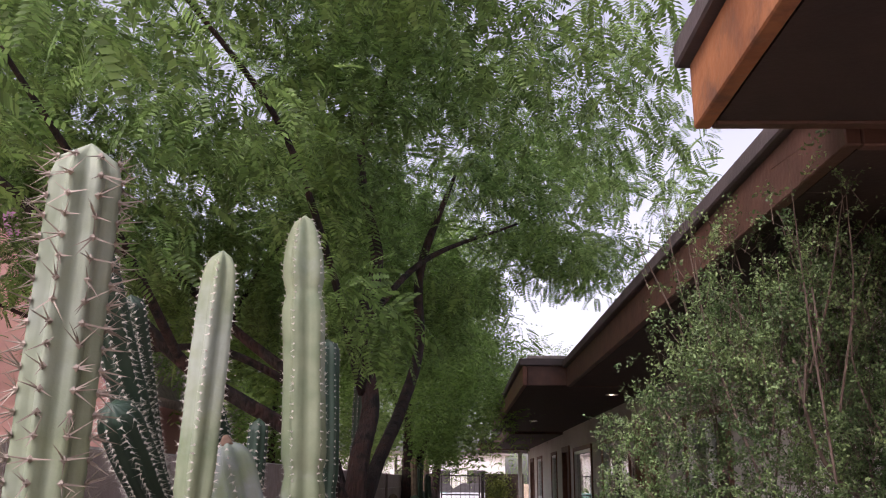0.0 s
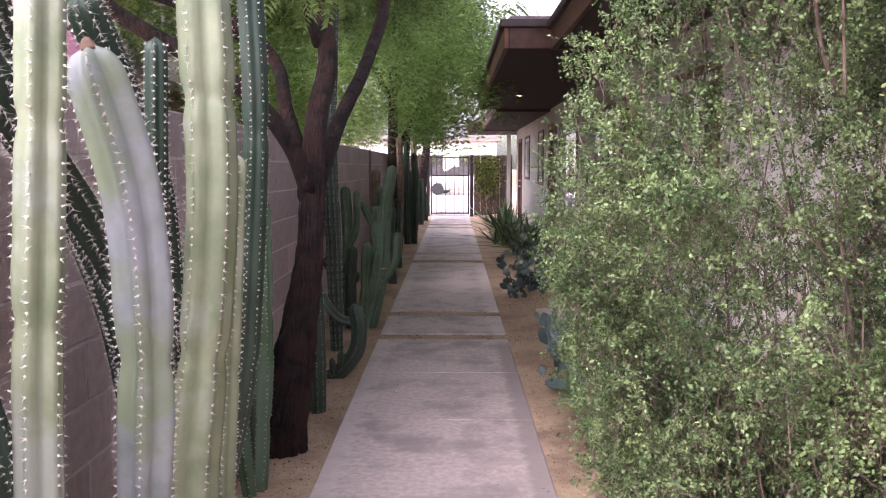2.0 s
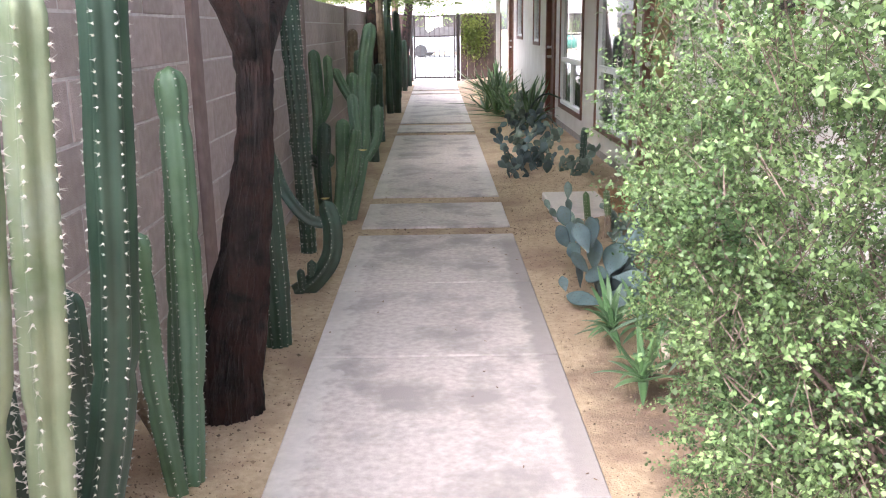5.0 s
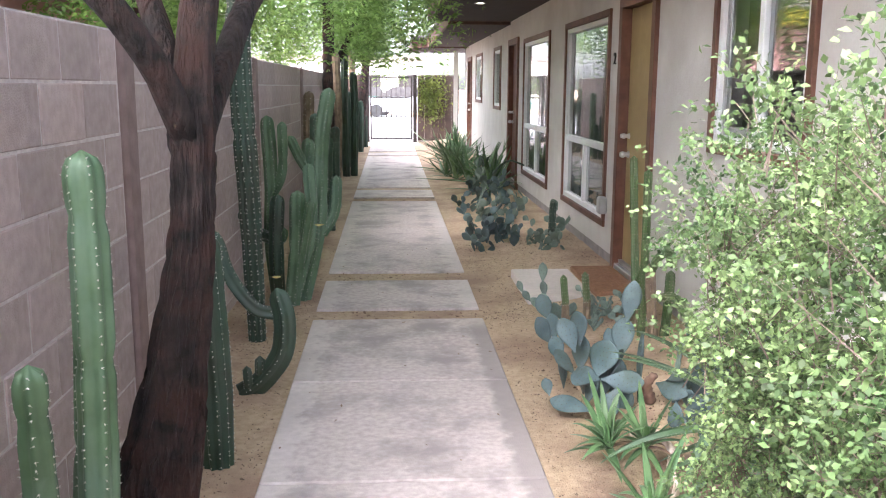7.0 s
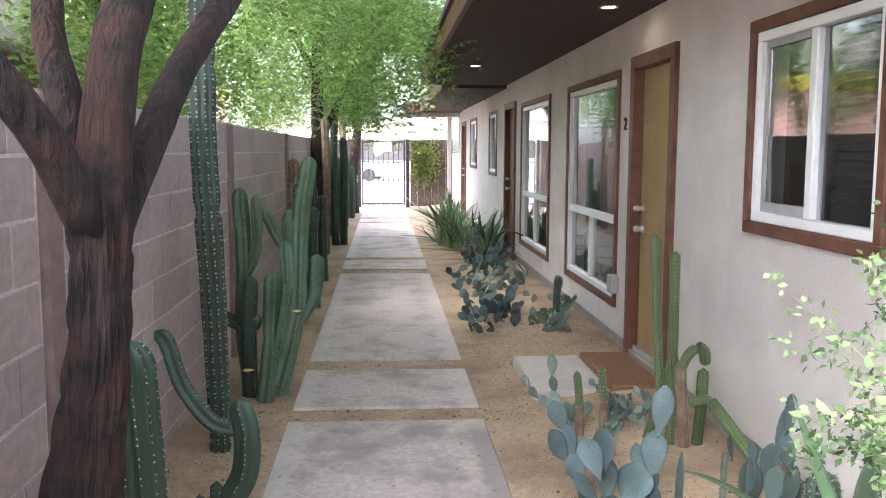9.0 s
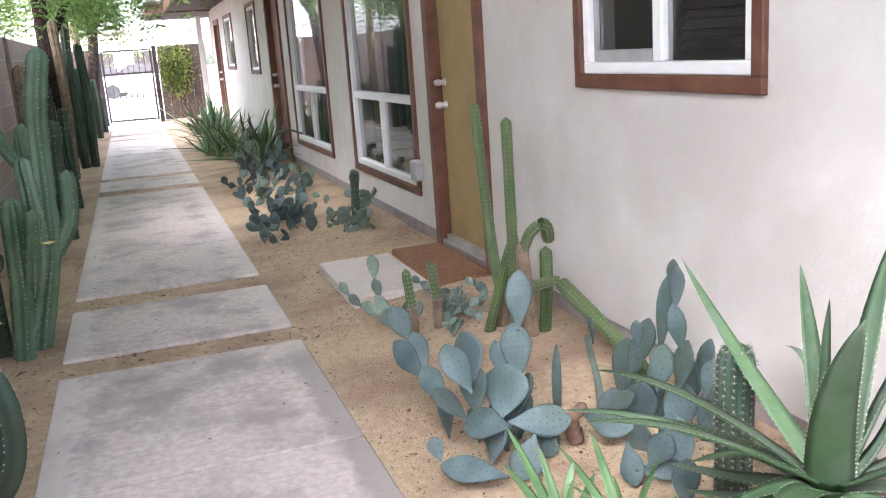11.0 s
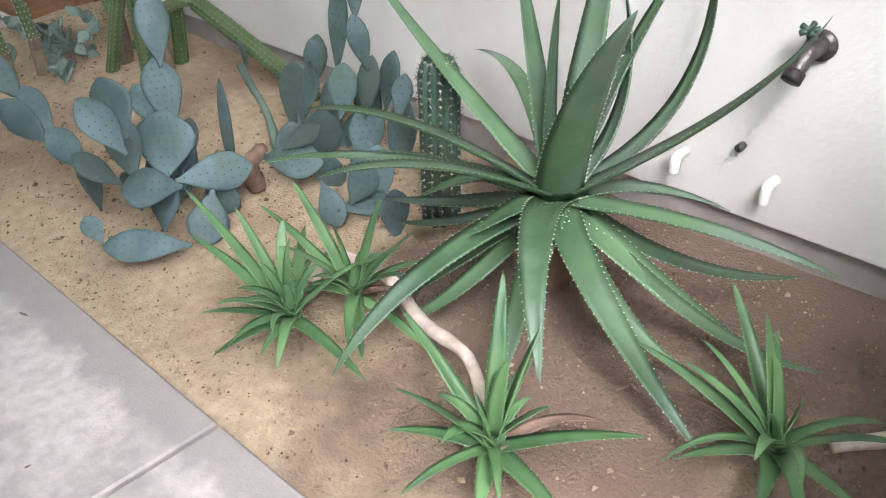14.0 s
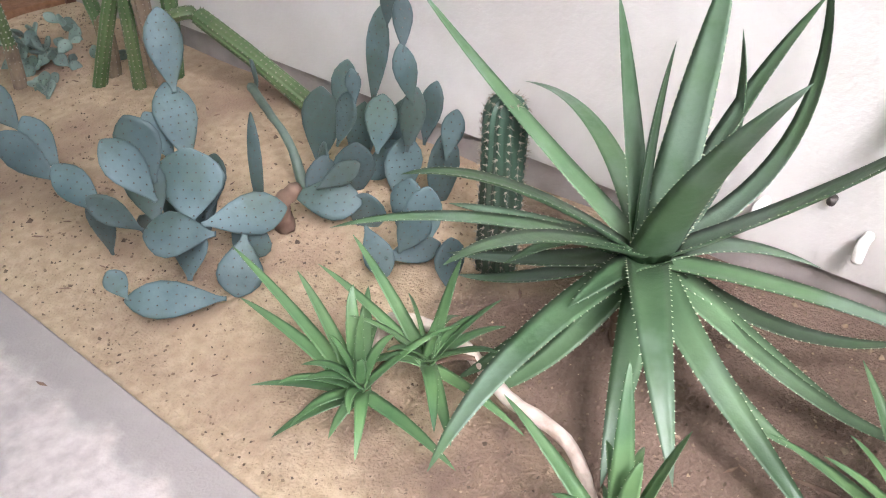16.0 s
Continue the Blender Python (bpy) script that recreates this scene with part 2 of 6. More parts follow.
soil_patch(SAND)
GLASS = bpy.data.materials.new("window_glass")
GLASS.use_nodes = True
_g = GLASS.node_tree.nodes["Principled BSDF"]
_g.inputs["Base Color"].default_value = (0.82, 0.87, 0.86, 1)
_g.inputs["Roughness"].default_value, _g.inputs["IOR"].default_value = 0.02, 1.5
_g.inputs["Transmission Weight"].default_value = 1.0
LAMPM = bpy.data.materials.new("lamp_glow")
LAMPM.use_nodes = True
_g = LAMPM.node_tree.nodes["Principled BSDF"]
_g.inputs["Emission Color"].default_value, _g.inputs["Emission Strength"].default_value = (1, 0.85, 0.6, 1), 6.0


# ---- mesh helpers ----
class Build:
    """Collects vertices and faces of one mesh."""

    def __init__(self):
        self.v, self.f, self.n = [], [], 0

    def add(self, v, f):
        v = np.asarray(v, float)
        self.v.append(v)
        self.f.extend(tuple(int(i) + self.n for i in q) for q in f)
        self.n += len(v)

    def box(self, x0, x1, y0, y1, z0, z1):
        v = [(x, y, z) for x in (x0, x1) for y in (y0, y1) for z in (z0, z1)]
        self.add(v, [(0, 1, 3, 2), (4, 6, 7, 5), (0, 4, 5, 1), (2, 3, 7, 6), (0, 2, 6, 4), (1, 5, 7, 3)])

    def data(self, name, material, smooth=False):
        me = bpy.data.meshes.new(name)
        me.from_pydata(np.concatenate(self.v).tolist() if self.v else [], [], self.f)
        me.materials.append(material)
        if smooth:
            me.polygons.foreach_set("use_smooth", [True] * len(me.polygons))
        me.update()
        return me


def part(name, b, material, parent=None, label="", smooth=False):
    ob = new(name, b.data(name, material, smooth))
    if parent is not None:
        ob.parent = parent
    if label:
        tagged(ob, label)
    return ob


def thing(name, label, category, at=(0, 0, 0), group="", kind=""):
    ob = new(name)
    ob.location = at
    ob.empty_display_size = 0.1
    return tagged(ob, label, category, group, kind)


def rounded(b, x0, x1, y0, y1, z0, z1, r):
    """A box whose edges are chamfered by r."""
    bm = bmesh.new()
    bmesh.ops.create_cube(bm, size=1.0)
    for v in bm.verts:
        v.co = Vector(((x0 + x1) / 2 + v.co.x * (x1 - x0), (y0 + y1) / 2 + v.co.y * (y1 - y0), (z0 + z1) / 2 + v.co.z * (z1 - z0)))
    bmesh.ops.bevel(bm, geom=bm.edges[:], offset=r, segments=1, affect='EDGES')
    bm.verts.index_update()
    b.add([v.co[:] for v in bm.verts], [[v.index for v in f.verts] for f in bm.faces])
    bm.free()


def curve_pts(pts, step):
    """A smooth curve through a few points, in even steps."""
    p = np.asarray(pts, float)
    if len(p) == 2:
        p = np.array([p[0], (p[0] + p[1]) / 2, p[1]])
    q = np.vstack([2 * p[0] - p[1], p, 2 * p[-1] - p[-2]])
    out = []
    for i in range(1, len(q) - 2):
        for t in np.linspace(0, 1, 12, endpoint=False):
            a, b2, c2, d = q[i - 1:i + 3]
            out.append(0.5 * (2 * b2 + (c2 - a) * t + (2 * a - 5 * b2 + 4 * c2 - d) * t * t + (3 * b2 - a - 3 * c2 + d) * t ** 3))
    out.append(p[-1])
    out = np.array(out)
    s = np.concatenate([[0], np.cumsum(np.linalg.norm(np.diff(out, axis=0), axis=1))])
    k = max(3, int(s[-1] / step) + 1)
    u = np.linspace(0, s[-1], k)
    return np.stack([np.interp(u, s, out[:, j]) for j in range(3)], 1), u


def frames(p):
    """Two directions across a curve at each of its points."""
    t = np.gradient(p, axis=0)
    t /= np.linalg.norm(t, axis=1)[:, None] + 1e-9
    ref = np.array([1.0, 0, 0]) if abs(t[0][0]) < 0.8 else np.array([0, 1.0, 0])
    us = []
    for k in range(len(p)):
        ref = ref - t[k] * ref.dot(t[k])
        ref /= np.linalg.norm(ref)
        us.append(ref)
    us = np.array(us)
    return t, us, np.cross(t, us)


def tube(b, pts, radii, n=8, prof=None, step=0.08, wob=0.0, seed=0):
    """A tube along a curve; radii run from its start to its end; prof shapes the section."""
    p, s = curve_pts(pts, step)
    t, u, w = frames(p)
    r = np.interp(np.linspace(0, 1, len(p)), np.linspace(0, 1, len(radii)), radii)
    a = np.linspace(0, 2 * np.pi, n, endpoint=False)
    pr = np.ones(n) if prof is None else prof
    rng = np.random.RandomState(seed)
    jit = 1 + wob * rng.uniform(-1, 1, (len(p), n)) if wob else 1.0
    ring = (np.cos(a) * pr)[None, :, None] * u[:, None, :] + (np.sin(a) * pr)[None, :, None] * w[:, None, :]
    v = p[:, None, :] + ring * ((r[:, None] * jit)[:, :, None] if wob else r[:, None, None])
    k = len(p)
    f = [(i * n + j, i * n + (j + 1) % n, (i + 1) * n + (j + 1) % n, (i + 1) * n + j) for i in range(k - 1) for j in range(n)]
    v = np.vstack([v.reshape(-1, 3), p[:1], p[-1:]])
    f += [(k * n, (j + 1) % n, j) for j in range(n)] + [(k * n + 1, (k - 1) * n + j, (k - 1) * n + (j + 1) % n) for j in range(n)]
    b.add(v, f)


def sand_z(x, y):
    """The height of the sandy beds: a little under the slabs, rising to the house."""
    k = min(max((x - 0.62) / 1.0, 0), 1)
    m = min(max((-x - 0.62) / 0.5, 0), 1)
    h = -0.018 + 0.085 * k * k * (3 - 2 * k) * (1 if x < 2 else 0.4) + 0.02 * m
    if -1.4 < x < 2.2:
        h += 0.010 * noise.noise((x * 2.3, y * 2.3, 0.0)) * min(1, max(abs(x) - 0.5, 0) * 5) + 0.005 * noise.noise((x * 8, y * 8, 3.0))
    return h


# ---- ground, path ----
xs = [-500, -120, -40, -15, -6, -2.5] + list(np.arange(-1.5, 1.92, 0.05)) + [2.5, 6, 15, 40, 120, 500]
ys = [-500, -120, -40, -12, -4, 0] + list(np.arange(1.0, 13.0, 0.06)) + list(np.arange(13.0, 30, 0.25)) + [34, 40, 60, 120, 500]
gb = Build()
gv = [(x, y, sand_z(x, y)) for y in ys for x in xs]
nx = len(xs)
gb.add(gv, [(j * nx + i, j * nx + i + 1, (j + 1) * nx + i + 1, (j + 1) * nx + i) for j in range(len(ys) - 1) for i in range(nx - 1)])
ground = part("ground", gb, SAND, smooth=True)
tagged(ground, "pale sandy desert soil beds beside the path", "ground", kind="structure")

path_root = thing("path", "concrete slab footpath with sand gaps between slabs", "path", kind="structure")
rs = np.random.RandomState(3)


def slab(y0, y1):
    b = Build()
    g = 0.006
    rounded(b, -0.55, 0.55, y0 + g, y1 - g, -0.10, 0.0, 0.005)
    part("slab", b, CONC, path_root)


for y0, y1 in ((-3.5, -2.2), (-2.2, -0.95), (-0.95, 0.3), (0.3, 1.5), (1.5, 2.65), (2.65, 3.75), (3.75, 4.85), (4.85, 6.0), (6.0, 7.245), (7.245, 8.41), (8.41, 9.63),
               (9.89, 10.79), (11.1, 13.35), (13.35, 15.6), (16.0, 16.9), (17.2, 20.2), (20.2, 23.2), (23.5, 24.3), (24.7, 28.5)):
    slab(y0, y1)

street = Build()
street.box(-60, 60, 31.0, 52, -0.3, 0.02)
tagged(part("road", street, PALECON), "sunlit pale street beyond the gate", "road", kind="structure")
apron = Build()
apron.box(-1.0, 2.5, 28.55, 31.0, -0.2, 0.012)
tagged(part("pavement", apron, CONC), "bright concrete apron outside the gate", "pavement", kind="structure")

# ---- house ----
WX = 1.72
OPEN = [(4.30, 5.52, 1.13, 2.11), (7.72, 8.90, 1.13, 2.11), (9.94, 10.87, 0.06, 2.15), (11.20, 13.02, 0.345, 2.10), (13.90, 15.81, 0.345, 2.10),
        (16.30, 17.28, 0.06, 2.16), (18.25, 19.20, 1.12, 2.13), (21.15, 22.35, 1.18, 2.13), (23.3, 24.2, 0.06, 2.13)]
hb = Build()
cut = -3.0
for y0, y1, z0, z1 in OPEN:
    hb.box(WX, WX + 0.18, cut, y0, 0.155, 2.46)
    hb.box(WX, WX + 0.18, y0, y1, z1, 2.46)
    if z0 > 0.16:
        hb.box(WX, WX + 0.18, y0, y1, 0.155, z0)
    cut = y1
hb.box(WX, WX + 0.18, cut, 25.0, 0.155, 2.46)
tagged(part("wall_house", hb, STUCCO), "cream rough stucco house wall", "wall", kind="structure")
fb = Build()
fb.box(WX + 0.015, WX + 0.2, -3, 25, -0.25, 0.154)
tagged(part("baseboard", fb, FOUND), "grey concrete foundation strip under the stucco", "foundation", kind="structure")
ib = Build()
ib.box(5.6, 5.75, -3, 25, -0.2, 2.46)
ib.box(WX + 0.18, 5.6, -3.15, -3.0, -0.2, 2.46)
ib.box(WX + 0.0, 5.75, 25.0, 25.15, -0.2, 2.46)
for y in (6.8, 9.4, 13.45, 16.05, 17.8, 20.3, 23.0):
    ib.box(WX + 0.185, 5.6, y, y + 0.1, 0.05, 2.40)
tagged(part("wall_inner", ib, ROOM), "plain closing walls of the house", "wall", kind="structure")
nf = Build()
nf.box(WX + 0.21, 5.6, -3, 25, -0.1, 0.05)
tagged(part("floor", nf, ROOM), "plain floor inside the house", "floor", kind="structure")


def roof(x0, y0, y1, wood, z=2.42):
    """A flat roof slab with soffit, fascia boards and a dark metal edge."""
    root = thing("roof", "flat roof overhang with brown soffit and timber fascia", "roof", kind="structure")
    s = Build()
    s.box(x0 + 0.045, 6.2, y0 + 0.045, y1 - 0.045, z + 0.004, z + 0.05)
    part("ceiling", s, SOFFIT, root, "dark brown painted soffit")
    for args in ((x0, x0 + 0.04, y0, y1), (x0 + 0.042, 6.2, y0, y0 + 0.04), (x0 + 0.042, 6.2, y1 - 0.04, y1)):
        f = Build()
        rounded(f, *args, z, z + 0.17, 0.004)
        # End boards take the brown that has shade mixed into its colour.
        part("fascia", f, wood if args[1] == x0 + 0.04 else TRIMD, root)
    d = Build()
    rounded(d, x0 - 0.03, 6.23, y0 - 0.03, y1 + 0.03, z + 0.172, z + 0.235, 0.006)
    part("roof_edge", d, DRIP, root, "dark metal drip edge")
    r2 = Build()
    r2.box(x0 + 0.05, 6.15, y0 + 0.05, y1 - 0.05, z + 0.236, z + 0.27)
    part("roofing", r2, ROOF, root)
    return root


roof(0.50, -3.4, 3.79, WOODOR)
# This set-back fascia carries its shade in the board colour.
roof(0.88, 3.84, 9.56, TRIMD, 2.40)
roof(0.50, 9.62, 17.2, TRIM)
roof(0.80, 17.26, 24.6, TRIM, 2.38)
roof(0.46, 24.66, 27.6, TRIM, 2.36)
pb = Build()
pb.box(1.56, 1.66, 26.6, 26.7, -0.05, 2.36)
tagged(part("porch_post", pb, WHITEW), "white painted porch post under the far roof", "post")


def lamp(x, y):
    root = thing("downlight", "small round recessed soffit downlight, lit", "light", (x, y, 2.4225), "soffit downlights")
    b = Build()
    a = np.linspace(0, 2 * np.pi, 20, endpoint=False)
    v = [(r * np.cos(q), r * np.sin(q), z) for r, z in ((0.055, 0.0), (0.062, -0.006), (0.045, -0.008), (0.042, 0.0)) for q in a]
    b.add(v, [(i * 20 + j, i * 20 + (j + 1) % 20, (i + 1) * 20 + (j + 1) % 20, (i + 1) * 20 + j) for i in range(3) for j in range(20)])
    part("ring", b, WHITEW, root, smooth=True)
    c = Build()
    c.add([(0.042 * np.cos(q), 0.042 * np.sin(q), -0.003) for q in a], [tuple(range(20))[::-1]])
    part("lens", c, LAMPM, root, "warm glowing lens")


lamp(1.42, 10.45)
lamp(0.98, 14.4)


def frame_boards(root, name, y0, y1, z0, z1, w, x0, x1, material, bottom=True, sill=0.0):
    """Four boards round an opening, butted end to end."""
    for a in ((y0, y0 + w, z0 + (w if bottom else 0), z1 - w), (y1 - w, y1, z0 + (w if bottom else 0), z1 - w), (y0, y1, z1 - w, z1)) + (((y0, y1, z0, z0 + w),) if bottom else ()):
        b = Build()
        rounded(b, x0, x1, *a, 0.004)
        part(name, b, material, root)


def window(i, y0, y1, z0, z1, style):
    root = thing("window_%d" % i, "white vinyl window in a dark brown timber surround", "window", kind="structure")
    frame_boards(root, "trim", y0, y1, z0, z1, 0.055, WX - 0.022, WX + 0.05, TRIM)
    a, b2, c, d = y0 + 0.057, y1 - 0.057, z0 + 0.057, z1 - 0.057
    frame_boards(root, "window_frame", a, b2, c, d, 0.045, WX - 0.006, WX + 0.06, VINYL)
    a, b2, c, d = a + 0.046, b2 - 0.046, c + 0.046, d - 0.046
    panes = []
    m = (a + b2) / 2
    if style == "slider":
        b = Build()
        rounded(b, WX + 0.0, WX + 0.055, m - 0.028, m + 0.028, c, d, 0.004)
        part("mullion", b, VINYL, root)
        s = Build()
        for q in ((m + 0.03, m + 0.055, c, d), (b2 - 0.03, b2 - 0.002, c, d)):
            s.box(WX + 0.018, WX + 0.05, *q)
        s.box(WX + 0.018, WX + 0.05, m + 0.056, b2 - 0.031, c, c + 0.045)
        s.box(WX + 0.018, WX + 0.05, m + 0.056, b2 - 0.031, d - 0.03, d)
        part("sash", s, GREYBOX, root)
        panes = [(a, m - 0.028, c, d), (m + 0.056, b2 - 0.031, c + 0.046, d - 0.031)]
    elif style == "picture":
        zr = 0.99
        b = Build()
        rounded(b, WX + 0.0, WX + 0.055, a, b2, zr - 0.03, zr + 0.03, 0.004)
        part("rail", b, VINYL, root)
        b = Build()
        rounded(b, WX + 0.0, WX + 0.055, m - 0.025, m + 0.025, c, zr - 0.031, 0.004)
        part("mullion", b, VINYL, root)
        panes = [(a, b2, zr + 0.03, d), (a, m - 0.025, c, zr - 0.03), (m + 0.025, b2, c, zr - 0.03)]
    else:
        panes = [(a, b2, c, d)]
    for q in panes:
        b = Build()
        b.box(WX + 0.030, WX + 0.036, *q)
        part("pane", b, GLASS, root).visible_shadow = False
    b = Build()
    if style == "slider":
        for k in range(int((d - c) / 0.035)):
            z = c + 0.035 * k
            b.add([(WX + 0.10, a, z), (WX + 0.13, a, z + 0.03), (WX + 0.13, m, z + 0.03), (WX + 0.10, m, z), (WX + 0.104, a, z), (WX + 0.134, a, z + 0.03), (WX + 0.134, m, z + 0.03), (WX + 0.104, m, z)],
                  [(0, 1, 2, 3), (7, 6, 5, 4), (0, 4, 5, 1), (1, 5, 6, 2), (2, 6, 7, 3), (3, 7, 4, 0)])
        part("blind", b, BLIND, root, "dark slatted blind")
    else:
        # Dark folded sheet added behind the panes; its colour stands in for unlit rooms.
        n = 40
        yv = np.linspace(a, b2, n)
        v = [(WX + 0.16 + 0.018 * np.sin(k * 1.7), yv[k], z) for z in (c - 0.1, d + 0.05) for k in range(n)]
        b.add(v, [(k, k + 1, n + k + 1, n + k) for k in range(n - 1)])
        part("dark_backing", b, BLIND, root, "dark folded sheet added for the unlit interior", True)


window(1, *OPEN[0], "slider")
window(2, *OPEN[1], "slider")
window(3, *OPEN[3], "picture")
window(4, *OPEN[4], "picture")
window(5, *OPEN[6], "plain")
window(6, *OPEN[7], "plain")


def door(i, y0, y1, z0, z1, leaf):
    root = thing("door_%d" % i, "closed flat door in a dark brown timber frame", "door", kind="structure")
    frame_boards(root, "frame", y0, y1, z0, z1, 0.085, WX - 0.03, WX + 0.10, TRIM, bottom=False)
    b = Build()
    rounded(b, WX + 0.045, WX + 0.085, y0 + 0.088, y1 - 0.088, z0 + 0.07, z1 - 0.088, 0.003)
    dl = part("door_leaf", b, leaf, root, "tan painted flat door leaf" if leaf is DOORP else "dark brown door leaf")
    b = Build()
    rounded(b, WX - 0.02, WX + 0.12, y0 + 0.086, y1 - 0.086, z0 - 0.02, z0 + 0.066, 0.004)
    part("threshold", b, STEEL if leaf is DOORP else FOUND, root, "metal door threshold")
    for z, r in ((0.98, 0.026), (1.12, 0.022)):
        b = Build()
        yk = y1 - 0.15
        tube(b, [(WX + 0.045, yk, z), (WX + 0.025, yk, z), (WX + 0.0, yk, z), (WX - 0.022, yk, z)], [r * 1.1, r * 0.6, r, r * 0.7], 14, step=0.008)
        part("door_knob", b, STEEL, dl, smooth=True)


door(1, *OPEN[2], DOORP)
door(2, *OPEN[5], TRIM)
door(3, *OPEN[8], TRIM)

txt = bpy.data.curves.new("house_number", 'FONT')
txt.body, txt.size, txt.extrude = "2", 0.13, 0.006
txt.materials.append(DARK)
num = new("house_number", txt)
num.matrix_world = Matrix.Translation((WX - 0.008, 11.075, 1.66)) @ Matrix(((0, 0, -1), (-1, 0, 0), (0, 1, 0))).to_4x4()
tagged(num, "dark metal house number 2 on the stucco", "house number")

bx = Build()
rounded(bx, WX - 0.07, WX, 11.13, 11.23, 0.46, 0.60, 0.012)
box_o = part("outlet_box", bx, GREYBOX)
tagged(box_o, "grey weatherproof outlet box on the wall", "outlet box")

# stepping slab and mat in front of the door
b = Build()
rounded(b, 0.90, 1.36, 9.97, 10.87, -0.04, 0.065, 0.01)
tagged(part("step_slab", b, CONC), "pale square concrete stepping slab by the door", "slab")
b = Build()
rounded(b, 1.37, 1.70, 9.95, 10.85, 0.03, 0.092, 0.008)
tagged(part("doormat", b, MATTING), "worn reddish brown coir doormat", "doormat")

# ---- gate ----
GY = 28.55
gate = thing("metal_gate", "black iron bar gate, closed, with bright street behind", "gate", (0, GY, 0))


def gpart(name, x0, x1, z0, z1, d=0.02):
    b = Build()
    rounded(b, x0, x1, -d, d, z0, z1, 0.003)
    part(name, b, DARK, gate)


for q in ((-0.60, -0.555), (0.515, 0.56)):
    gpart("stile", q[0], q[1], 0.04, 1.76)
for z in (0.06, 1.18, 1.72):
    gpart("rail", -0.552, 0.512, z, z + 0.04)
for k in range(7):
    x = -0.552 + (k + 1) * 1.064 / 8
    gpart("bar", x - 0.009, x + 0.009, 0.04, 1.76, 0.009)
for x0, x1, nm in ((-0.72, -0.62, "gate_post"), (0.58, 0.68, "gate_post")):
    b = Build()
    rounded(b, x0, x1, GY - 0.05, GY + 0.05, -0.1, 1.82, 0.006)
    tagged(part(nm, b, DARK), "dark square steel gate post", "post", "gate posts")
screen = thing("fence_panel", "solid dark brown fence panel beside the gate", "fence", (0, GY, 0))
for k in range(6):
    b = Build()
    x = 0.70 + k * 0.19
    rounded(b, x, x + 0.186, -0.02, 0.02, 0.02, 1.80, 0.003)
    part("board", b, PANELB, screen)
b = Build()
rounded(b, -1.3, -0.74, GY - 0.03, GY + 0.03, 0.0, 1.80, 0.004)
tagged(part("side_panel", b, PANELB), "dark brown panel between gate post and wall", "fence")

# ---- plants: columnar cacti ----
def stem(root, pts, r, ribs=7, depth=0.22, material=CDARK, areole=0.03, spine=0.02, spine_mat=SPINE, pinch=(), base=1.0, seed=0, tip=1.0, cork=0.0):
    """A ribbed cactus stem along a curve, with rows of spines on its ribs."""
    p, s = curve_pts(pts, 0.02)
    total = s[-1]
    per = 6
    n = ribs * per
    a = np.linspace(0, 2 * np.pi, n, endpoint=False)
    ph = (np.arange(n) % per) / per
    tri = 1 - np.abs(1 - 2 * ph)
    prof = 1 - depth * (0.75 * tri + 0.25 * np.sin(np.pi * ph) ** 2)
    rng = np.random.RandomState(seed + 11)
    e = total - s
    end = np.sqrt(np.clip(1 - np.clip(1 - e / (r * 1.25 * tip), 0, 1) ** 2, 0.0, 1))
    rad = r * np.maximum(end, 0.03) * (base + (1 - base) * np.clip(s / (0.35 * total), 0, 1))
    wob = np.convolve(rng.uniform(-1, 1, len(p) + 8), np.ones(9) / 9, "valid")
    rad = rad * (1 + 0.12 * wob)
    for q in pinch:
        rad = rad * (1 - 0.16 * np.exp(-((s - q * total) / (0.30 * r + 0.012)) ** 2))
    t, u, w = frames(p)
    tw = 0.15 * rng.uniform(-1, 1)
    ang = a[None, :] + tw * (s / 1.0)[:, None] + rng.uniform(0, 6)
    rr = rad[:, None] * prof[None, :]
    v = p[:, None, :] + (np.cos(ang) * rr)[:, :, None] * u[:, None, :] + (np.sin(ang) * rr)[:, :, None] * w[:, None, :]
    k = len(p)
    b = Build()
    f = [(i * n + j, i * n + (j + 1) % n, (i + 1) * n + (j + 1) % n, (i + 1) * n + j) for i in range(k - 1) for j in range(n)]
    f += [tuple((k - 1) * n + j for j in range(n))]
    b.add(v.reshape(-1, 3), f)
    st = part("stem", b, material, root, smooth=True)
    if spine > 0:
        sb = Build()
        idx = np.arange(0.02 + (cork * total), total, areole)
        for q in idx:
            i = min(int(q / total * (k - 1)), k - 1)
            if end[i] < 0.25:
                continue
            for j in range(ribs):
                c = v[i, j * per]
                nrm = (c - p[i])
                nrm = nrm / (np.linalg.norm(nrm) + 1e-9)
                sd = np.cross(t[i], nrm)
                o = min(0.0040, 0.0015 + spine * 0.13)
                sb.add([c + sd * o, c - sd * o, c + t[i] * o, c - t[i] * o, c + nrm * o], [(0, 2, 4), (2, 1, 4), (1, 3, 4), (3, 0, 4)])
                for _ in range(4):
                    d = nrm * rng.uniform(0.25, 1) + sd * rng.uniform(-1, 1) + t[i] * rng.uniform(-0.8, 0.8)
                    d = d / np.linalg.norm(d) * spine * rng.uniform(0.5, 1.15)
                    h = 0.0008 + spine * 0.012
                    sb.add([c + sd * h, c - sd * h * 0.5 + t[i] * h, c - sd * h * 0.5 - t[i] * h, c + d], [(0, 1, 3), (1, 2, 3), (2, 0, 3)])
        if sb.n:
            tagged(part("spine_cover", sb, spine_mat, st), kind="stuff")
    return st


def cactus(label, at=(0, 0, 0), name="columnar_cactus", group=""):
    return thing(name, label, "cactus", (0, 0, 0), group)


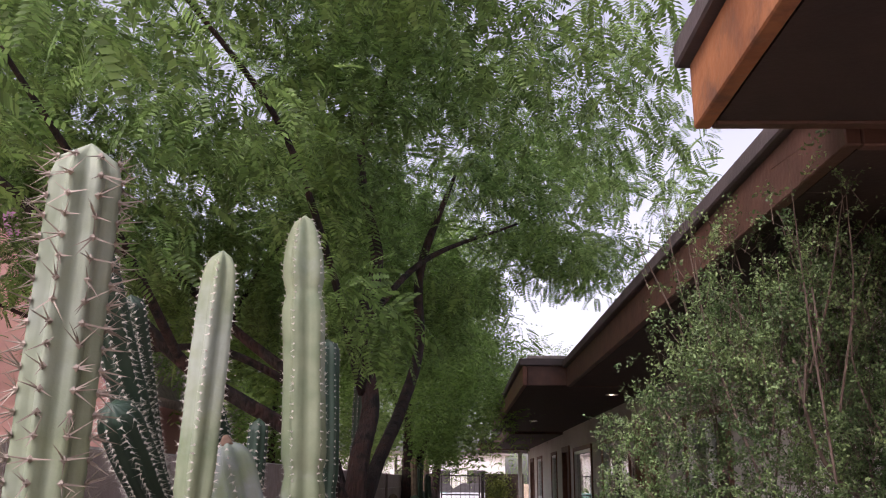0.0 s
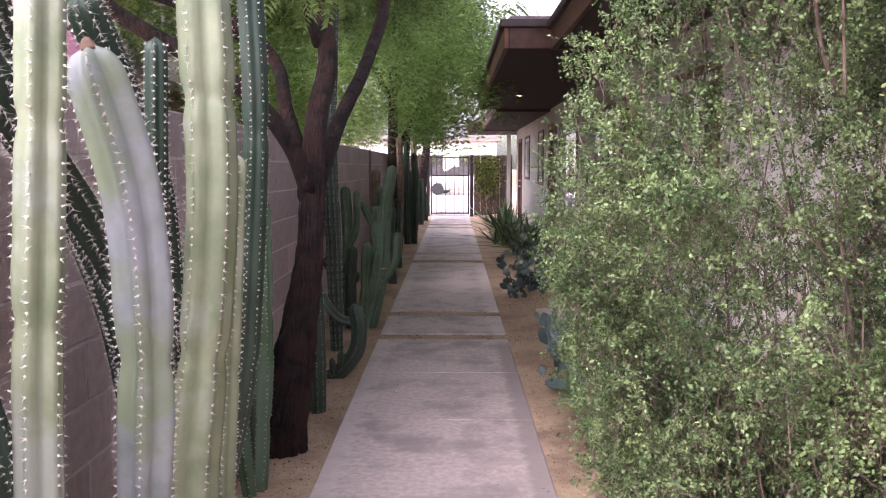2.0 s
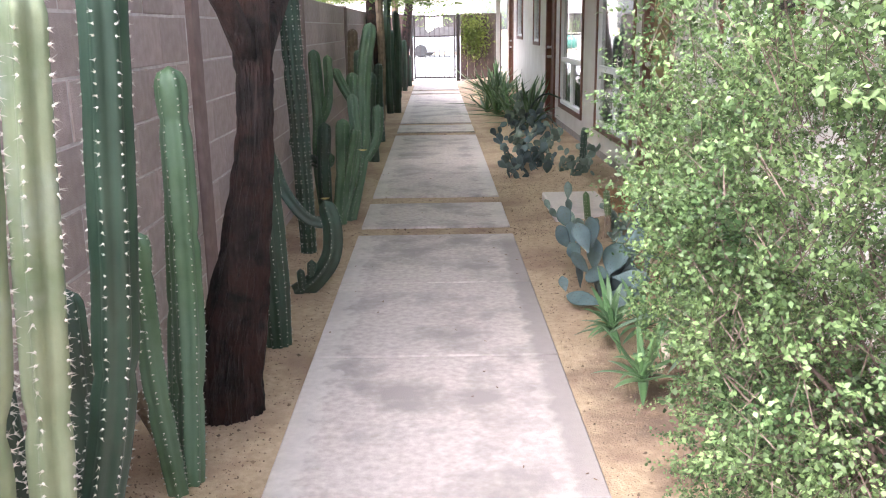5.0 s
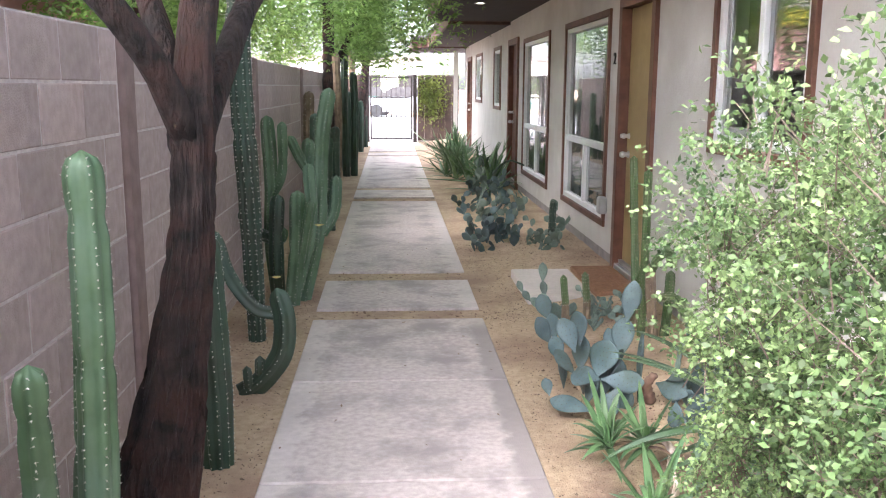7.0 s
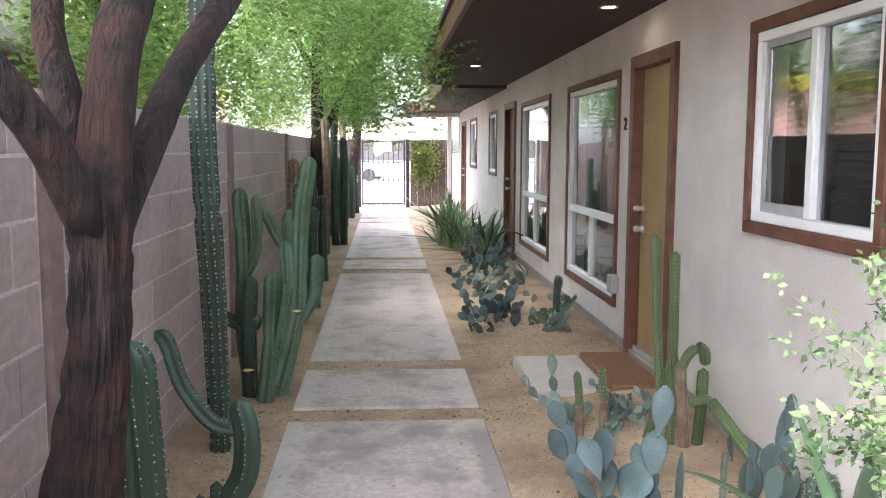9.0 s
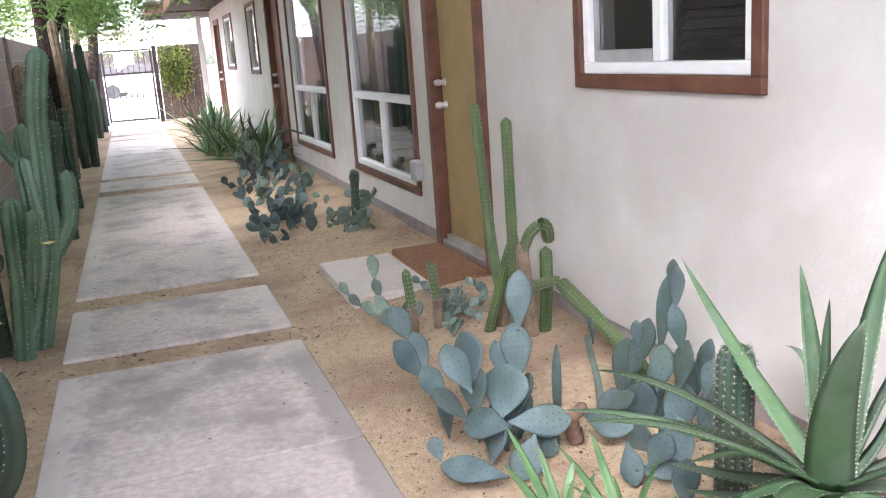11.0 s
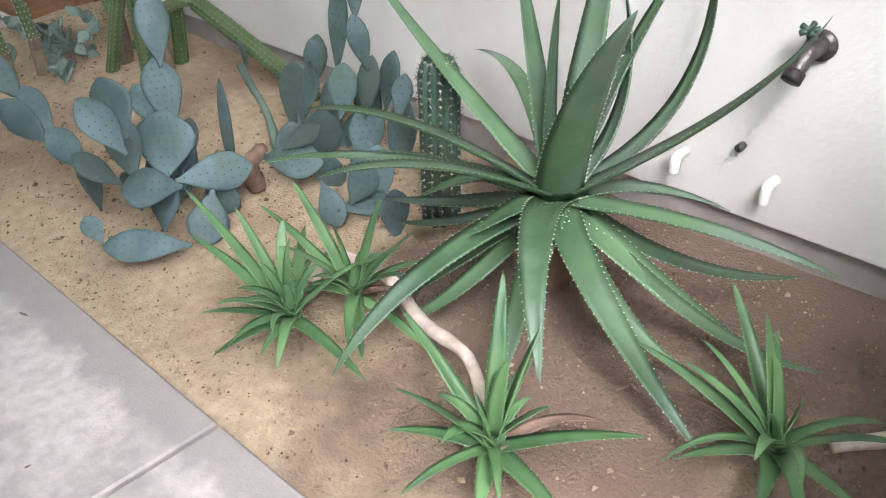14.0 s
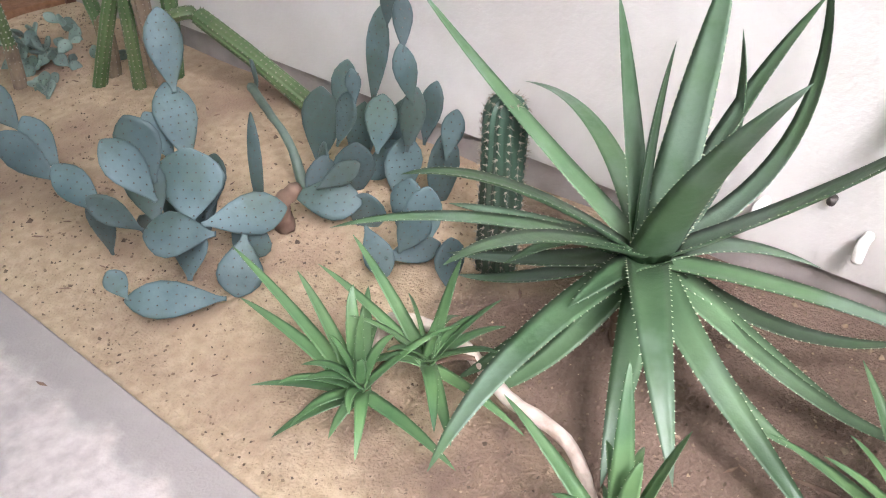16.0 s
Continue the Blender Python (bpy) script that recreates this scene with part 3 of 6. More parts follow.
c = cactus("tall pale green ribbed column cactus with long bristly spines")
stem(c, [(-0.46, 2.66, -0.1), (-0.445, 2.64, 1.0), (-0.42, 2.62, 1.92)], 0.035, 8, 0.28, CPALE, 0.02, 0.028, SPINED, (0.55, 0.8), seed=1)
c = cactus("slender pale yellow-green ridged column cactus")
stem(c, [(-0.73, 3.96, -0.08), (-0.715, 3.95, 0.9), (-0.685, 3.95, 1.5), (-0.655, 3.95, 2.16)], 0.050, 5, 0.44, CPALE, 0.022, 0.013, SPINE, (0.3, 0.55, 0.72), seed=2, tip=1.8)
c = cactus("tall pale yellow-green ridged column cactus beside the path")
stem(c, [(-0.62, 4.5, -0.08), (-0.59, 4.5, 0.6), (-0.53, 4.5, 1.2), (-0.52, 4.5, 1.6), (-0.555, 4.5, 2.42)], 0.070, 5, 0.40, CPALE, 0.026, 0.014, SPINE, (0.42, 0.68, 0.9), seed=3, tip=2.2)
stem(c, [(-0.60, 4.72, -0.05), (-0.56, 4.74, 0.7), (-0.52, 4.76, 1.49)], 0.036, 5, 0.40, CPALE, 0.026, 0.012, SPINE, (0.6,), seed=41)
c = cactus("waxy blue-white column cactus with toothed ridges and a brown crown")
stem(c, [(-0.63, 4.2, -0.08), (-0.605, 4.2, 0.6), (-0.58, 4.18, 1.04), (-0.59, 4.15, 1.4), (-0.655, 4.1, 1.70)], 0.066, 5, 0.42, CBLUE, 0.019, 0.015, SPINE, (0.62,), seed=4)
b = Build()
tube(b, [(-0.652, 4.102, 1.688), (-0.657, 4.098, 1.712)], [0.022, 0.006], 10, step=0.008, wob=0.25, seed=3)
part("crown_wool", b, TIPB, c, "brown woolly tip", True)
stem(c, [(-0.42, 3.70, -0.08), (-0.43, 3.70, 0.4), (-0.44, 3.69, 0.78)], 0.040, 6, 0.3, CBLUE, 0.019, 0.012, SPINE, seed=5)
c = cactus("short pale green column cactus under the tall ones")
stem(c, [(-0.54, 3.32, -0.08), (-0.55, 3.31, 0.6), (-0.555, 3.3, 1.2)], 0.032, 7, 0.3, CPALE, 0.018, 0.012, SPINE, seed=50)
c = cactus("clump of dark leaning column cacti with grey spines against the wall")
stem(c, [(-0.80, 4.95, -0.08), (-0.83, 4.85, 0.7), (-0.87, 4.65, 1.2), (-0.91, 4.25, 1.65), (-0.95, 3.86, 2.15)], 0.048, 8, 0.22, CDARK, 0.02, 0.024, SPINE, (0.5, 0.7), seed=6)
stem(c, [(-0.86, 4.98, -0.08), (-0.90, 4.85, 0.9), (-0.94, 4.5, 1.5), (-0.96, 4.16, 2.09)], 0.036, 8, 0.22, CDARK, 0.02, 0.015, SPINE, seed=7)
stem(c, [(-0.78, 5.0, 0.0), (-0.81, 4.9, 0.8), (-0.85, 4.6, 1.25), (-0.91, 3.98, 1.78)], 0.055, 9, 0.22, CDARK, 0.018, 0.024, SPINE, seed=8)
stem(c, [(-0.78, 5.06, 0.0), (-0.80, 5.0, 1.0), (-0.82, 4.92, 1.45), (-0.88, 4.6, 1.9)], 0.052, 9, 0.22, CDARK, 0.018, 0.024, SPINE, seed=9)
stem(c, [(-0.78, 4.75, -0.05), (-0.72, 4.65, 1.0), (-0.69, 4.62, 1.79)], 0.032, 7, 0.2, CDARK, 0.02, 0.013, SPINE, seed=10)
stem(c, [(-0.74, 4.3, -0.05), (-0.86, 4.25, 0.5), (-0.98, 4.2, 1.0), (-1.01, 4.18, 1.26)], 0.036, 7, 0.2, CDARK, 0.02, 0.013, SPINE, seed=11)
c = cactus("tall dark green column cactus with white star spines")
stem(c, [(-0.80, 5.14, -0.06), (-0.71, 5.12, 0.3), (-0.605, 5.12, 0.75), (-0.565, 5.12, 1.2), (-0.545, 5.12, 1.65), (-0.56, 5.12, 2.12)], 0.044, 7, 0.22, CDARK, 0.024, 0.009, SPINE, (0.4, 0.75), seed=12)
c = cactus("low dark green column cacti with short spines by the wall")
stem(c, [(-0.94, 5.75, -0.06), (-0.98, 5.8, 0.4), (-1.0, 5.85, 0.75)], 0.05, 7, 0.22, CDARK, 0.03, 0.016, SPINE, seed=13)
stem(c, [(-0.88, 6.28, -0.04), (-0.92, 6.24, 0.14), (-0.97, 6.2, 0.30)], 0.030, 7, 0.15, CORK, 0.03, 0.006, SPINED, seed=14)
c = cactus("pale green smooth-ribbed column cacti with pinched joints")
stem(c, [(-0.80, 6.16, -0.06), (-0.79, 6.25, 0.5), (-0.80, 6.32, 1.0), (-0.81, 6.34, 1.32)], 0.050, 6, 0.24, CGREEN, 0.028, 0.008, SPINE, (0.25, 0.62, 0.88), seed=16, base=0.75)
stem(c, [(-0.82, 6.10, -0.06), (-0.86, 6.08, 0.4), (-0.86, 6.05, 0.86)], 0.042, 6, 0.24, CGREEN, 0.028, 0.01, SPINE, (0.4, 0.86), seed=17, base=0.8)
stem(c, [(-0.88, 6.32, -0.06), (-0.87, 6.42, 0.5), (-0.84, 6.45, 1.08)], 0.040, 6, 0.24, CGREEN, 0.028, 0.008, SPINE, (0.5,), seed=18)
c = cactus("stout dark ribbed column cactus behind the tree trunk")
stem(c, [(-0.74, 7.46, -0.06), (-0.75, 7.44, 0.5), (-0.77, 7.42, 0.95)], 0.078, 11, 0.2, CDARK, 0.03, 0.009, SPINE, seed=19, base=0.8)
c = cactus("tall thin dark column cactus with white spine rows")
stem(c, [(-0.84, 9.2, -0.06), (-0.86, 9.2, 0.8), (-0.89, 9.2, 1.7), (-0.86, 9.2, 2.75)], 0.066, 10, 0.2, CDARK, 0.03, 0.016, SPINE, (0.45, 0.7), seed=20, base=0.8)
c = cactus("snaking green cactus with a corky bent base and a raised arm")
stem(c, [(-0.78, 8.3, -0.02), (-0.68, 8.3, 0.05), (-0.585, 8.33, 0.18), (-0.57, 8.35, 0.35), (-0.61, 8.37, 0.50)], 0.058, 5, 0.32, CDARK, 0.03, 0.008, SPINE, seed=21)
stem(c, [(-0.62, 8.37, 0.37), (-0.72, 8.37, 0.40), (-0.84, 8.4, 0.55), (-0.90, 8.42, 0.72), (-0.95, 8.42, 0.77)], 0.042, 4, 0.36, CDARK, 0.03, 0.008, SPINE, seed=22)
stem(c, [(-0.745, 8.26, 0.03), (-0.75, 8.25, 0.14)], 0.026, 6, 0.2, CDARK, 0.02, 0.004, SPINE, seed=23)
stem(c, [(-0.695, 8.30, 0.05), (-0.69, 8.29, 0.18)], 0.026, 6, 0.2, CDARK, 0.02, 0.004, SPINE, seed=24)
c = cactus("branching candelabra cactus clump with a yellow flower by the path")
SEG = [([(-0.86, 10.35, -0.05), (-0.9, 10.35, 0.4), (-0.88, 10.3, 0.8), (-0.90, 10.3, 1.28)], 0.060), ([(-0.88, 10.3, 0.72), (-0.80, 10.28, 0.9), (-0.79, 10.25, 1.24)], 0.048),
       ([(-0.84, 10.2, -0.05), (-0.84, 10.15, 0.4), (-0.82, 10.15, 0.75)], 0.062), ([(-0.74, 10.1, -0.05), (-0.70, 10.1, 0.3), (-0.68, 10.12, 0.78)], 0.068),
       ([(-0.70, 10.1, 0.1), (-0.60, 10.2, 0.5), (-0.62, 10.3, 0.95)], 0.058), ([(-0.68, 10.25, -0.05), (-0.56, 10.3, 0.5), (-0.53, 10.35, 1.1), (-0.47, 10.38, 1.47)], 0.070),
       ([(-0.54, 10.3, 0.45), (-0.45, 10.35, 0.6), (-0.43, 10.35, 0.86)], 0.052), ([(-0.60, 10.35, 0.75), (-0.60, 10.35, 0.9), (-0.60, 10.33, 1.10)], 0.055),
       ([(-0.60, 10.35, 0.85), (-0.68, 10.33, 0.98), (-0.75, 10.3, 1.14)], 0.042), ([(-0.88, 10.25, 0.42), (-1.0, 10.2, 0.5), (-1.08, 10.15, 0.64)], 0.05),
       ([(-0.66, 10.12, 0.3), (-0.62, 10.05, 0.5), (-0.58, 10.05, 0.72)], 0.045), ([(-0.9, 10.3, 0.35), (-0.82, 10.2, 0.42), (-0.79, 10.16, 0.52)], 0.05)]
for k, (pp, r) in enumerate(SEG):
    stem(c, pp, r * 0.83, 6, 0.3, CDARK if k in (2, 9) else CGREEN, 0.03, 0.007, SPINE, (0.5,) if k % 2 else (), seed=30 + k)


def flower(root, x, y, z, r):
    b = Build()
    for k in range(12):
        a = k * 2 * np.pi / 12
        d = np.array([np.cos(a), np.sin(a), 0.35])
        s = np.array([-np.sin(a), np.cos(a), 0])
        o = np.array([x, y, z])
        b.add([o, o + d * r * 0.6 + s * r * 0.2, o + d * r, o + d * r * 0.6 - s * r * 0.2], [(0, 1, 2, 3)])
    part("flower", b, YFLOWER, root, "pale yellow open flower")


flower(c, -0.53, 10.0, 0.55, 0.035)
flower(c, -0.83, 10.05, 0.18, 0.04)
rs = np.random.RandomState(5)
for k in range(16):
    y = 12.2 + k * 0.95 + rs.uniform(-0.2, 0.2)
    x = -0.88 + rs.uniform(-0.1, 0.12)
    h = rs.uniform(0.9, 1.5) + (0.7 if 5 < k < 11 else 0)
    c = cactus("grey-green column cactus in the row along the block wall", group="cacti along the wall")
    m = (CGREEN, CDARK, CORK, CDARK)[k % 4]
    for j in range(2 if k % 2 else 1):
        dx = j * 0.12
        stem(c, [(x + dx, y + dx, -0.05), (x + dx + rs.uniform(-0.03, 0.03), y + dx, h / 2), (x + dx, y + dx, h * (1 - 0.2 * j))], rs.uniform(0.055, 0.075), 7, 0.22, m, 0.06, 0.012 if y < 16 else 0, SPINE, seed=60 + k + j)

# thin bent columns in front of the house
c = cactus("thin green column cacti with broken bent arms beside the door", name="bent_cactus")
stem(c, [(1.43, 9.2, 0.22), (1.455, 9.32, 0.35), (1.455, 9.40, 0.7), (1.45, 9.45, 1.07)], 0.025, 9, 0.18, CSTEM, 0.02, 0.006, SPINED, seed=101)
stem(c, [(1.40, 9.14, 0.0), (1.42, 9.16, 0.12), (1.435, 9.2, 0.26)], 0.030, 9, 0.15, CORK, 0.02, 0.004, SPINED, seed=102)
stem(c, [(1.405, 8.98, 0.0), (1.41, 8.98, 0.5), (1.40, 8.96, 1.03)], 0.024, 9, 0.18, CSTEM, 0.02, 0.006, SPINED, seed=103)
stem(c, [(1.33, 9.12, 0.03), (1.38, 9.05, 0.3), (1.42, 8.97, 0.52)], 0.025, 9, 0.18, CSTEM, 0.02, 0.006, SPINED, seed=104)
stem(c, [(1.47, 8.93, 0.0), (1.44, 8.93, 0.3), (1.43, 8.93, 0.50)], 0.029, 9, 0.15, CORK, 0.02, 0.004, SPINED, seed=105)
stem(c, [(1.43, 8.93, 0.44), (1.46, 8.9, 0.53), (1.50, 8.87, 0.575)], 0.025, 9, 0.18, CSTEM, 0.02, 0.006, SPINED, seed=106)
stem(c, [(1.495, 8.87, 0.575), (1.53, 8.88, 0.55), (1.55, 8.91, 0.47)], 0.027, 9, 0.18, CSTEM, 0.02, 0.006, SPINED, seed=107)
stem(c, [(1.53, 8.95, 0.0), (1.55, 8.95, 0.25), (1.56, 8.96, 0.45)], 0.028, 9, 0.15, CSTEM, 0.02, 0.005, SPINED, seed=108)
stem(c, [(1.46, 8.85, 0.31), (1.50, 8.80, 0.335), (1.55, 8.78, 0.33)], 0.022, 9, 0.15, CSTEM, 0.02, 0.005, SPINED, seed=109)
stem(c, [(1.53, 8.76, 0.33), (1.58, 8.55, 0.22), (1.63, 8.35, 0.10), (1.64, 8.25, 0.05)], 0.030, 10, 0.15, CSTEM, 0.02, 0.006, SPINED, seed=110)
for sx, sy in ((1.02, 9.28), (1.17, 9.36)):
    c = cactus("short bright green young column on a corky stump", name="young_cactus", group="young columns")
    stem(c, [(sx, sy, 0.0), (sx, sy, 0.1), (sx, sy, 0.2)], 0.025, 9, 0.15, CORK, 0.02, 0.004, SPINED, seed=111)
    stem(c, [(sx, sy, 0.17), (sx - 0.01, sy, 0.26), (sx - 0.02, sy, 0.36)], 0.022, 9, 0.2, CSTEM, 0.02, 0.006, SPINE, seed=112)
c = cactus("stubby dark green barrel-like column cactus with grey spines beside the aloe", name="torch_cactus")
stem(c, [(1.365, 7.41, 0.0), (1.37, 7.41, 0.25), (1.375, 7.41, 0.51)], 0.052, 13, 0.18, CDARK, 0.014, 0.015, SPINED, seed=113)


# ---- prickly pears ----
def pad(root, base, tip, width, face, material=PADM, thick=0.015, dots=True, seed=0):
    """One flat oval pad from base to tip; face is roughly the way its flat side looks."""
    base, tip = np.array(base, float), np.array(tip, float)
    d = tip - base
    length = np.linalg.norm(d)
    d /= length
    nrm = np.array(face, float)
    nrm -= d * nrm.dot(d)
    nrm /= np.linalg.norm(nrm) + 1e-9
    sd = np.cross(d, nrm)
    rng = np.random.RandomState(seed + 5)
    bend = rng.uniform(-0.05, 0.05) * length
    n, k = 16, 11
    us = 0.5 - 0.5 * np.cos(np.linspace(0, np.pi, k))
    b = Build()
    v = []
    hw = lambda q: max(0.12 * (1 - q) ** 2, np.sin(np.pi * min(max(q, 0.0), 1.0) ** 1.5) ** 0.70) if q < 0.995 else 0.02
    for q in us:
        w = width / 2 * hw(q)
        th = thick / 2 * (0.35 + 0.65 * hw(q))
        if q > 0.99:
            w, th = width * 0.03, thick * 0.05
        for j in range(n):
            a = 2 * np.pi * j / n
            fl = np.sign(np.sin(a)) * abs(np.sin(a)) ** 0.5
            v.append(base + d * length * q + sd * w * np.sign(np.cos(a)) * abs(np.cos(a)) ** 0.8 + nrm * (th * fl + bend * np.sin(np.pi * q)))
    f = [(i * n + j, i * n + (j + 1) % n, (i + 1) * n + (j + 1) % n, (i + 1) * n + j) for i in range(k - 1) for j in range(n)]
    f += [tuple(range(n))[::-1], tuple((k - 1) * n + j for j in range(n))]
    b.add(v, f)
    ob = part("pad", b, material, root, smooth=True)
    if dots:
        sb = Build()
        gap = 0.021
        for q in np.arange(0.12, 0.97, gap / length):
            w = width / 2 * hw(q)
            off = gap * 0.5 if int(q * length / gap) % 2 else 0
            for sx in np.arange(-w + off, w, gap):
                if abs(sx) > 0.86 * w:
                    continue
                th = thick / 2 * (0.35 + 0.65 * hw(q)) * max(0, 1 - (sx / w) ** 2) ** 0.3
                for sg in (1, -1):
                    cpt = base + d * length * q + sd * sx + nrm * (sg * th * 0.97 + bend * np.sin(np.pi * q))
                    o = 0.0024
                    sb.add([cpt + sd * o, cpt - sd * o, cpt + d * o * 1.2, cpt - d * o * 1.2, cpt + nrm * sg * 0.0022], [(0, 2, 4), (2, 1, 4), (1, 3, 4), (3, 0, 4)])
        if sb.n:
            tagged(part("areole_cover", sb, AREOLE, ob), kind="stuff")
    return ob


def pear(label, group=""):
    return thing("prickly_pear", label, "cactus", group=group)


c = pear("spreading blue-green prickly pear with broad oval pads")


def pads(root, seed, rows):
    for k, (a, b2, w, face) in enumerate(rows):
        q = np.random.RandomState(seed + k).normal(0, 0.22, 3)
        pad(root, a, b2, w, np.array(face) + q, PADM, seed=seed + k)


FACE, FLAT, SIDE = (-0.62, -0.6, 0.35), (-0.45, -0.4, 0.8), (-0.85, -0.25, 0.3)
pads(c, 0, [((1.14, 8.34, 0.31), (1.21, 8.47, 0.50), 0.105, FACE), ((1.09, 8.24, 0.15), (1.14, 8.38, 0.33), 0.118, FACE), ((0.82, 7.96, 0.31), (0.81, 8.02, 0.46), 0.112, FACE),
            ((0.79, 7.92, 0.29), (0.74, 8.01, 0.43), 0.105, FLAT), ((0.91, 8.0, 0.14), (0.97, 8.05, 0.31), 0.175, FACE), ((0.90, 7.88, 0.17), (0.80, 8.03, 0.15), 0.115, SIDE)])
pads(c, 10, [((0.83, 8.08, 0.13), (0.74, 8.14, 0.24), 0.075, FACE), ((0.93, 7.98, 0.14), (1.10, 7.86, 0.16), 0.110, SIDE), ((0.98, 7.88, 0.13), (0.90, 7.83, 0.01), 0.115, FACE),
             ((0.85, 7.80, 0.05), (0.69, 7.97, 0.05), 0.095, FLAT), ((0.68, 7.93, 0.08), (0.66, 7.95, 0.16), 0.055, FACE), ((0.78, 8.15, 0.17), (0.76, 8.32, 0.25), 0.085, FLAT)])
pads(c, 20, [((0.78, 8.33, 0.22), (0.77, 8.44, 0.34), 0.078, FACE), ((0.75, 8.29, 0.22), (0.70, 8.46, 0.31), 0.095, SIDE), ((0.77, 8.47, 0.29), (0.74, 8.60, 0.40), 0.09, FLAT),
             ((0.88, 8.12, 0.02), (0.85, 8.05, 0.17), 0.11, SIDE), ((1.02, 8.10, 0.0), (1.07, 8.22, 0.17), 0.11, FACE), ((1.11, 7.98, 0.02), (1.12, 7.99, 0.37), 0.036, FACE)])
pads(c, 30, [((0.86, 7.96, 0.02), (0.90, 7.99, 0.17), 0.12, FACE), ((0.95, 8.06, 0.0), (0.98, 8.10, 0.2), 0.13, FACE), ((0.97, 8.02, 0.12), (1.05, 8.06, 0.26), 0.12, SIDE), ((0.84, 8.02, 0.16), (0.85, 8.08, 0.33), 0.10, FACE),
             ((1.0, 7.96, 0.0), (1.06, 7.92, 0.10), 0.11, FLAT), ((0.80, 8.2, 0.02), (0.79, 8.22, 0.18), 0.09, SIDE), ((1.08, 8.3, 0.14), (1.05, 8.36, 0.28), 0.08, FLAT)])
c = pear("dense blue-grey prickly pear against the stucco wall")
pads(c, 40, [((1.18, 7.94, 0.13), (1.27, 7.77, 0.13), 0.110, FLAT), ((1.19, 7.68, 0.14), (1.16, 7.58, 0.05), 0.078, FACE), ((1.20, 7.86, 0.17), (1.28, 7.78, 0.24), 0.06, FACE),
             ((1.41, 8.09, 0.06), (1.45, 8.10, 0.30), 0.120, SIDE), ((1.44, 7.95, 0.04), (1.57, 7.89, 0.16), 0.095, FACE), ((1.45, 7.90, 0.30), (1.47, 7.88, 0.57), 0.07, SIDE)])
pads(c, 50, [((1.47, 7.86, 0.52), (1.48, 7.86, 0.63), 0.045, FACE), ((1.43, 7.74, 0.36), (1.41, 7.76, 0.52), 0.062, FACE), ((1.41, 7.75, 0.50), (1.44, 7.78, 0.63), 0.052, SIDE),
             ((1.40, 7.84, 0.2), (1.43, 7.84, 0.36), 0.092, FACE), ((1.43, 7.76, 0.22), (1.45, 7.74, 0.40), 0.072, SIDE), ((1.42, 7.62, 0.25), (1.45, 7.61, 0.38), 0.06, FACE)])
pads(c, 60, [((1.34, 7.85, 0.36), (1.34, 7.86, 0.45), 0.042, FACE), ((1.36, 7.95, 0.2), (1.35, 7.88, 0.38), 0.07, SIDE), ((1.20, 7.58, 0.1), (1.25, 7.54, 0.21), 0.085, FACE),
             ((1.17, 7.60, 0.09), (1.31, 7.54, 0.09), 0.075, FLAT), ((1.24, 7.45, 0.02), (1.25, 7.46, 0.17), 0.085, FACE), ((1.50, 8.02, 0.02), (1.52, 8.0, 0.26), 0.09, SIDE)])
pads(c, 70, [((1.40, 7.95, 0.0), (1.38, 7.9, 0.22), 0.12, FACE), ((1.30, 7.8, 0.0), (1.28, 7.76, 0.16), 0.11, SIDE), ((1.50, 7.72, 0.0), (1.52, 7.7, 0.27), 0.09, FACE), ((1.53, 8.50, 0.14), (1.49, 8.46, 0.27), 0.065, FACE)])
pads(c, 80, [((1.34, 7.70, 0.02), (1.36, 7.68, 0.2), 0.10, SIDE), ((1.30, 7.62, 0.0), (1.33, 7.60, 0.22), 0.10, FACE), ((1.26, 7.92, 0.02), (1.30, 7.94, 0.2), 0.10, FACE), ((1.46, 7.82, 0.02), (1.47, 7.80, 0.24), 0.11, FACE),
             ((1.55, 7.92, 0.0), (1.57, 7.90, 0.28), 0.10, SIDE), ((1.36, 8.05, 0.0), (1.38, 8.02, 0.18), 0.10, FLAT), ((1.47, 8.06, 0.2), (1.50, 8.04, 0.38), 0.075, FACE), ((1.52, 7.78, 0.2), (1.55, 7.76, 0.38), 0.07, SIDE)])
b = Build()
tube(b, [(1.16, 7.95, 0.04), (1.13, 7.93, 0.12), (1.15, 7.88, 0.19)], [0.03, 0.026, 0.016], 9, step=0.015, wob=0.25, seed=2)
part("dry_stump", b, TIPB, c, "withered orange-brown pad stump", True)
for pts in ([(1.30, 8.02, 0.02), (1.34, 8.12, 0.15), (1.42, 8.32, 0.18), (1.49, 8.47, 0.18)],):
    b = Build()
    tube(b, pts, [0.016, 0.012, 0.014], 8, step=0.03, wob=0.1)
    part("woody_stem", b, PADG, c, smooth=True)


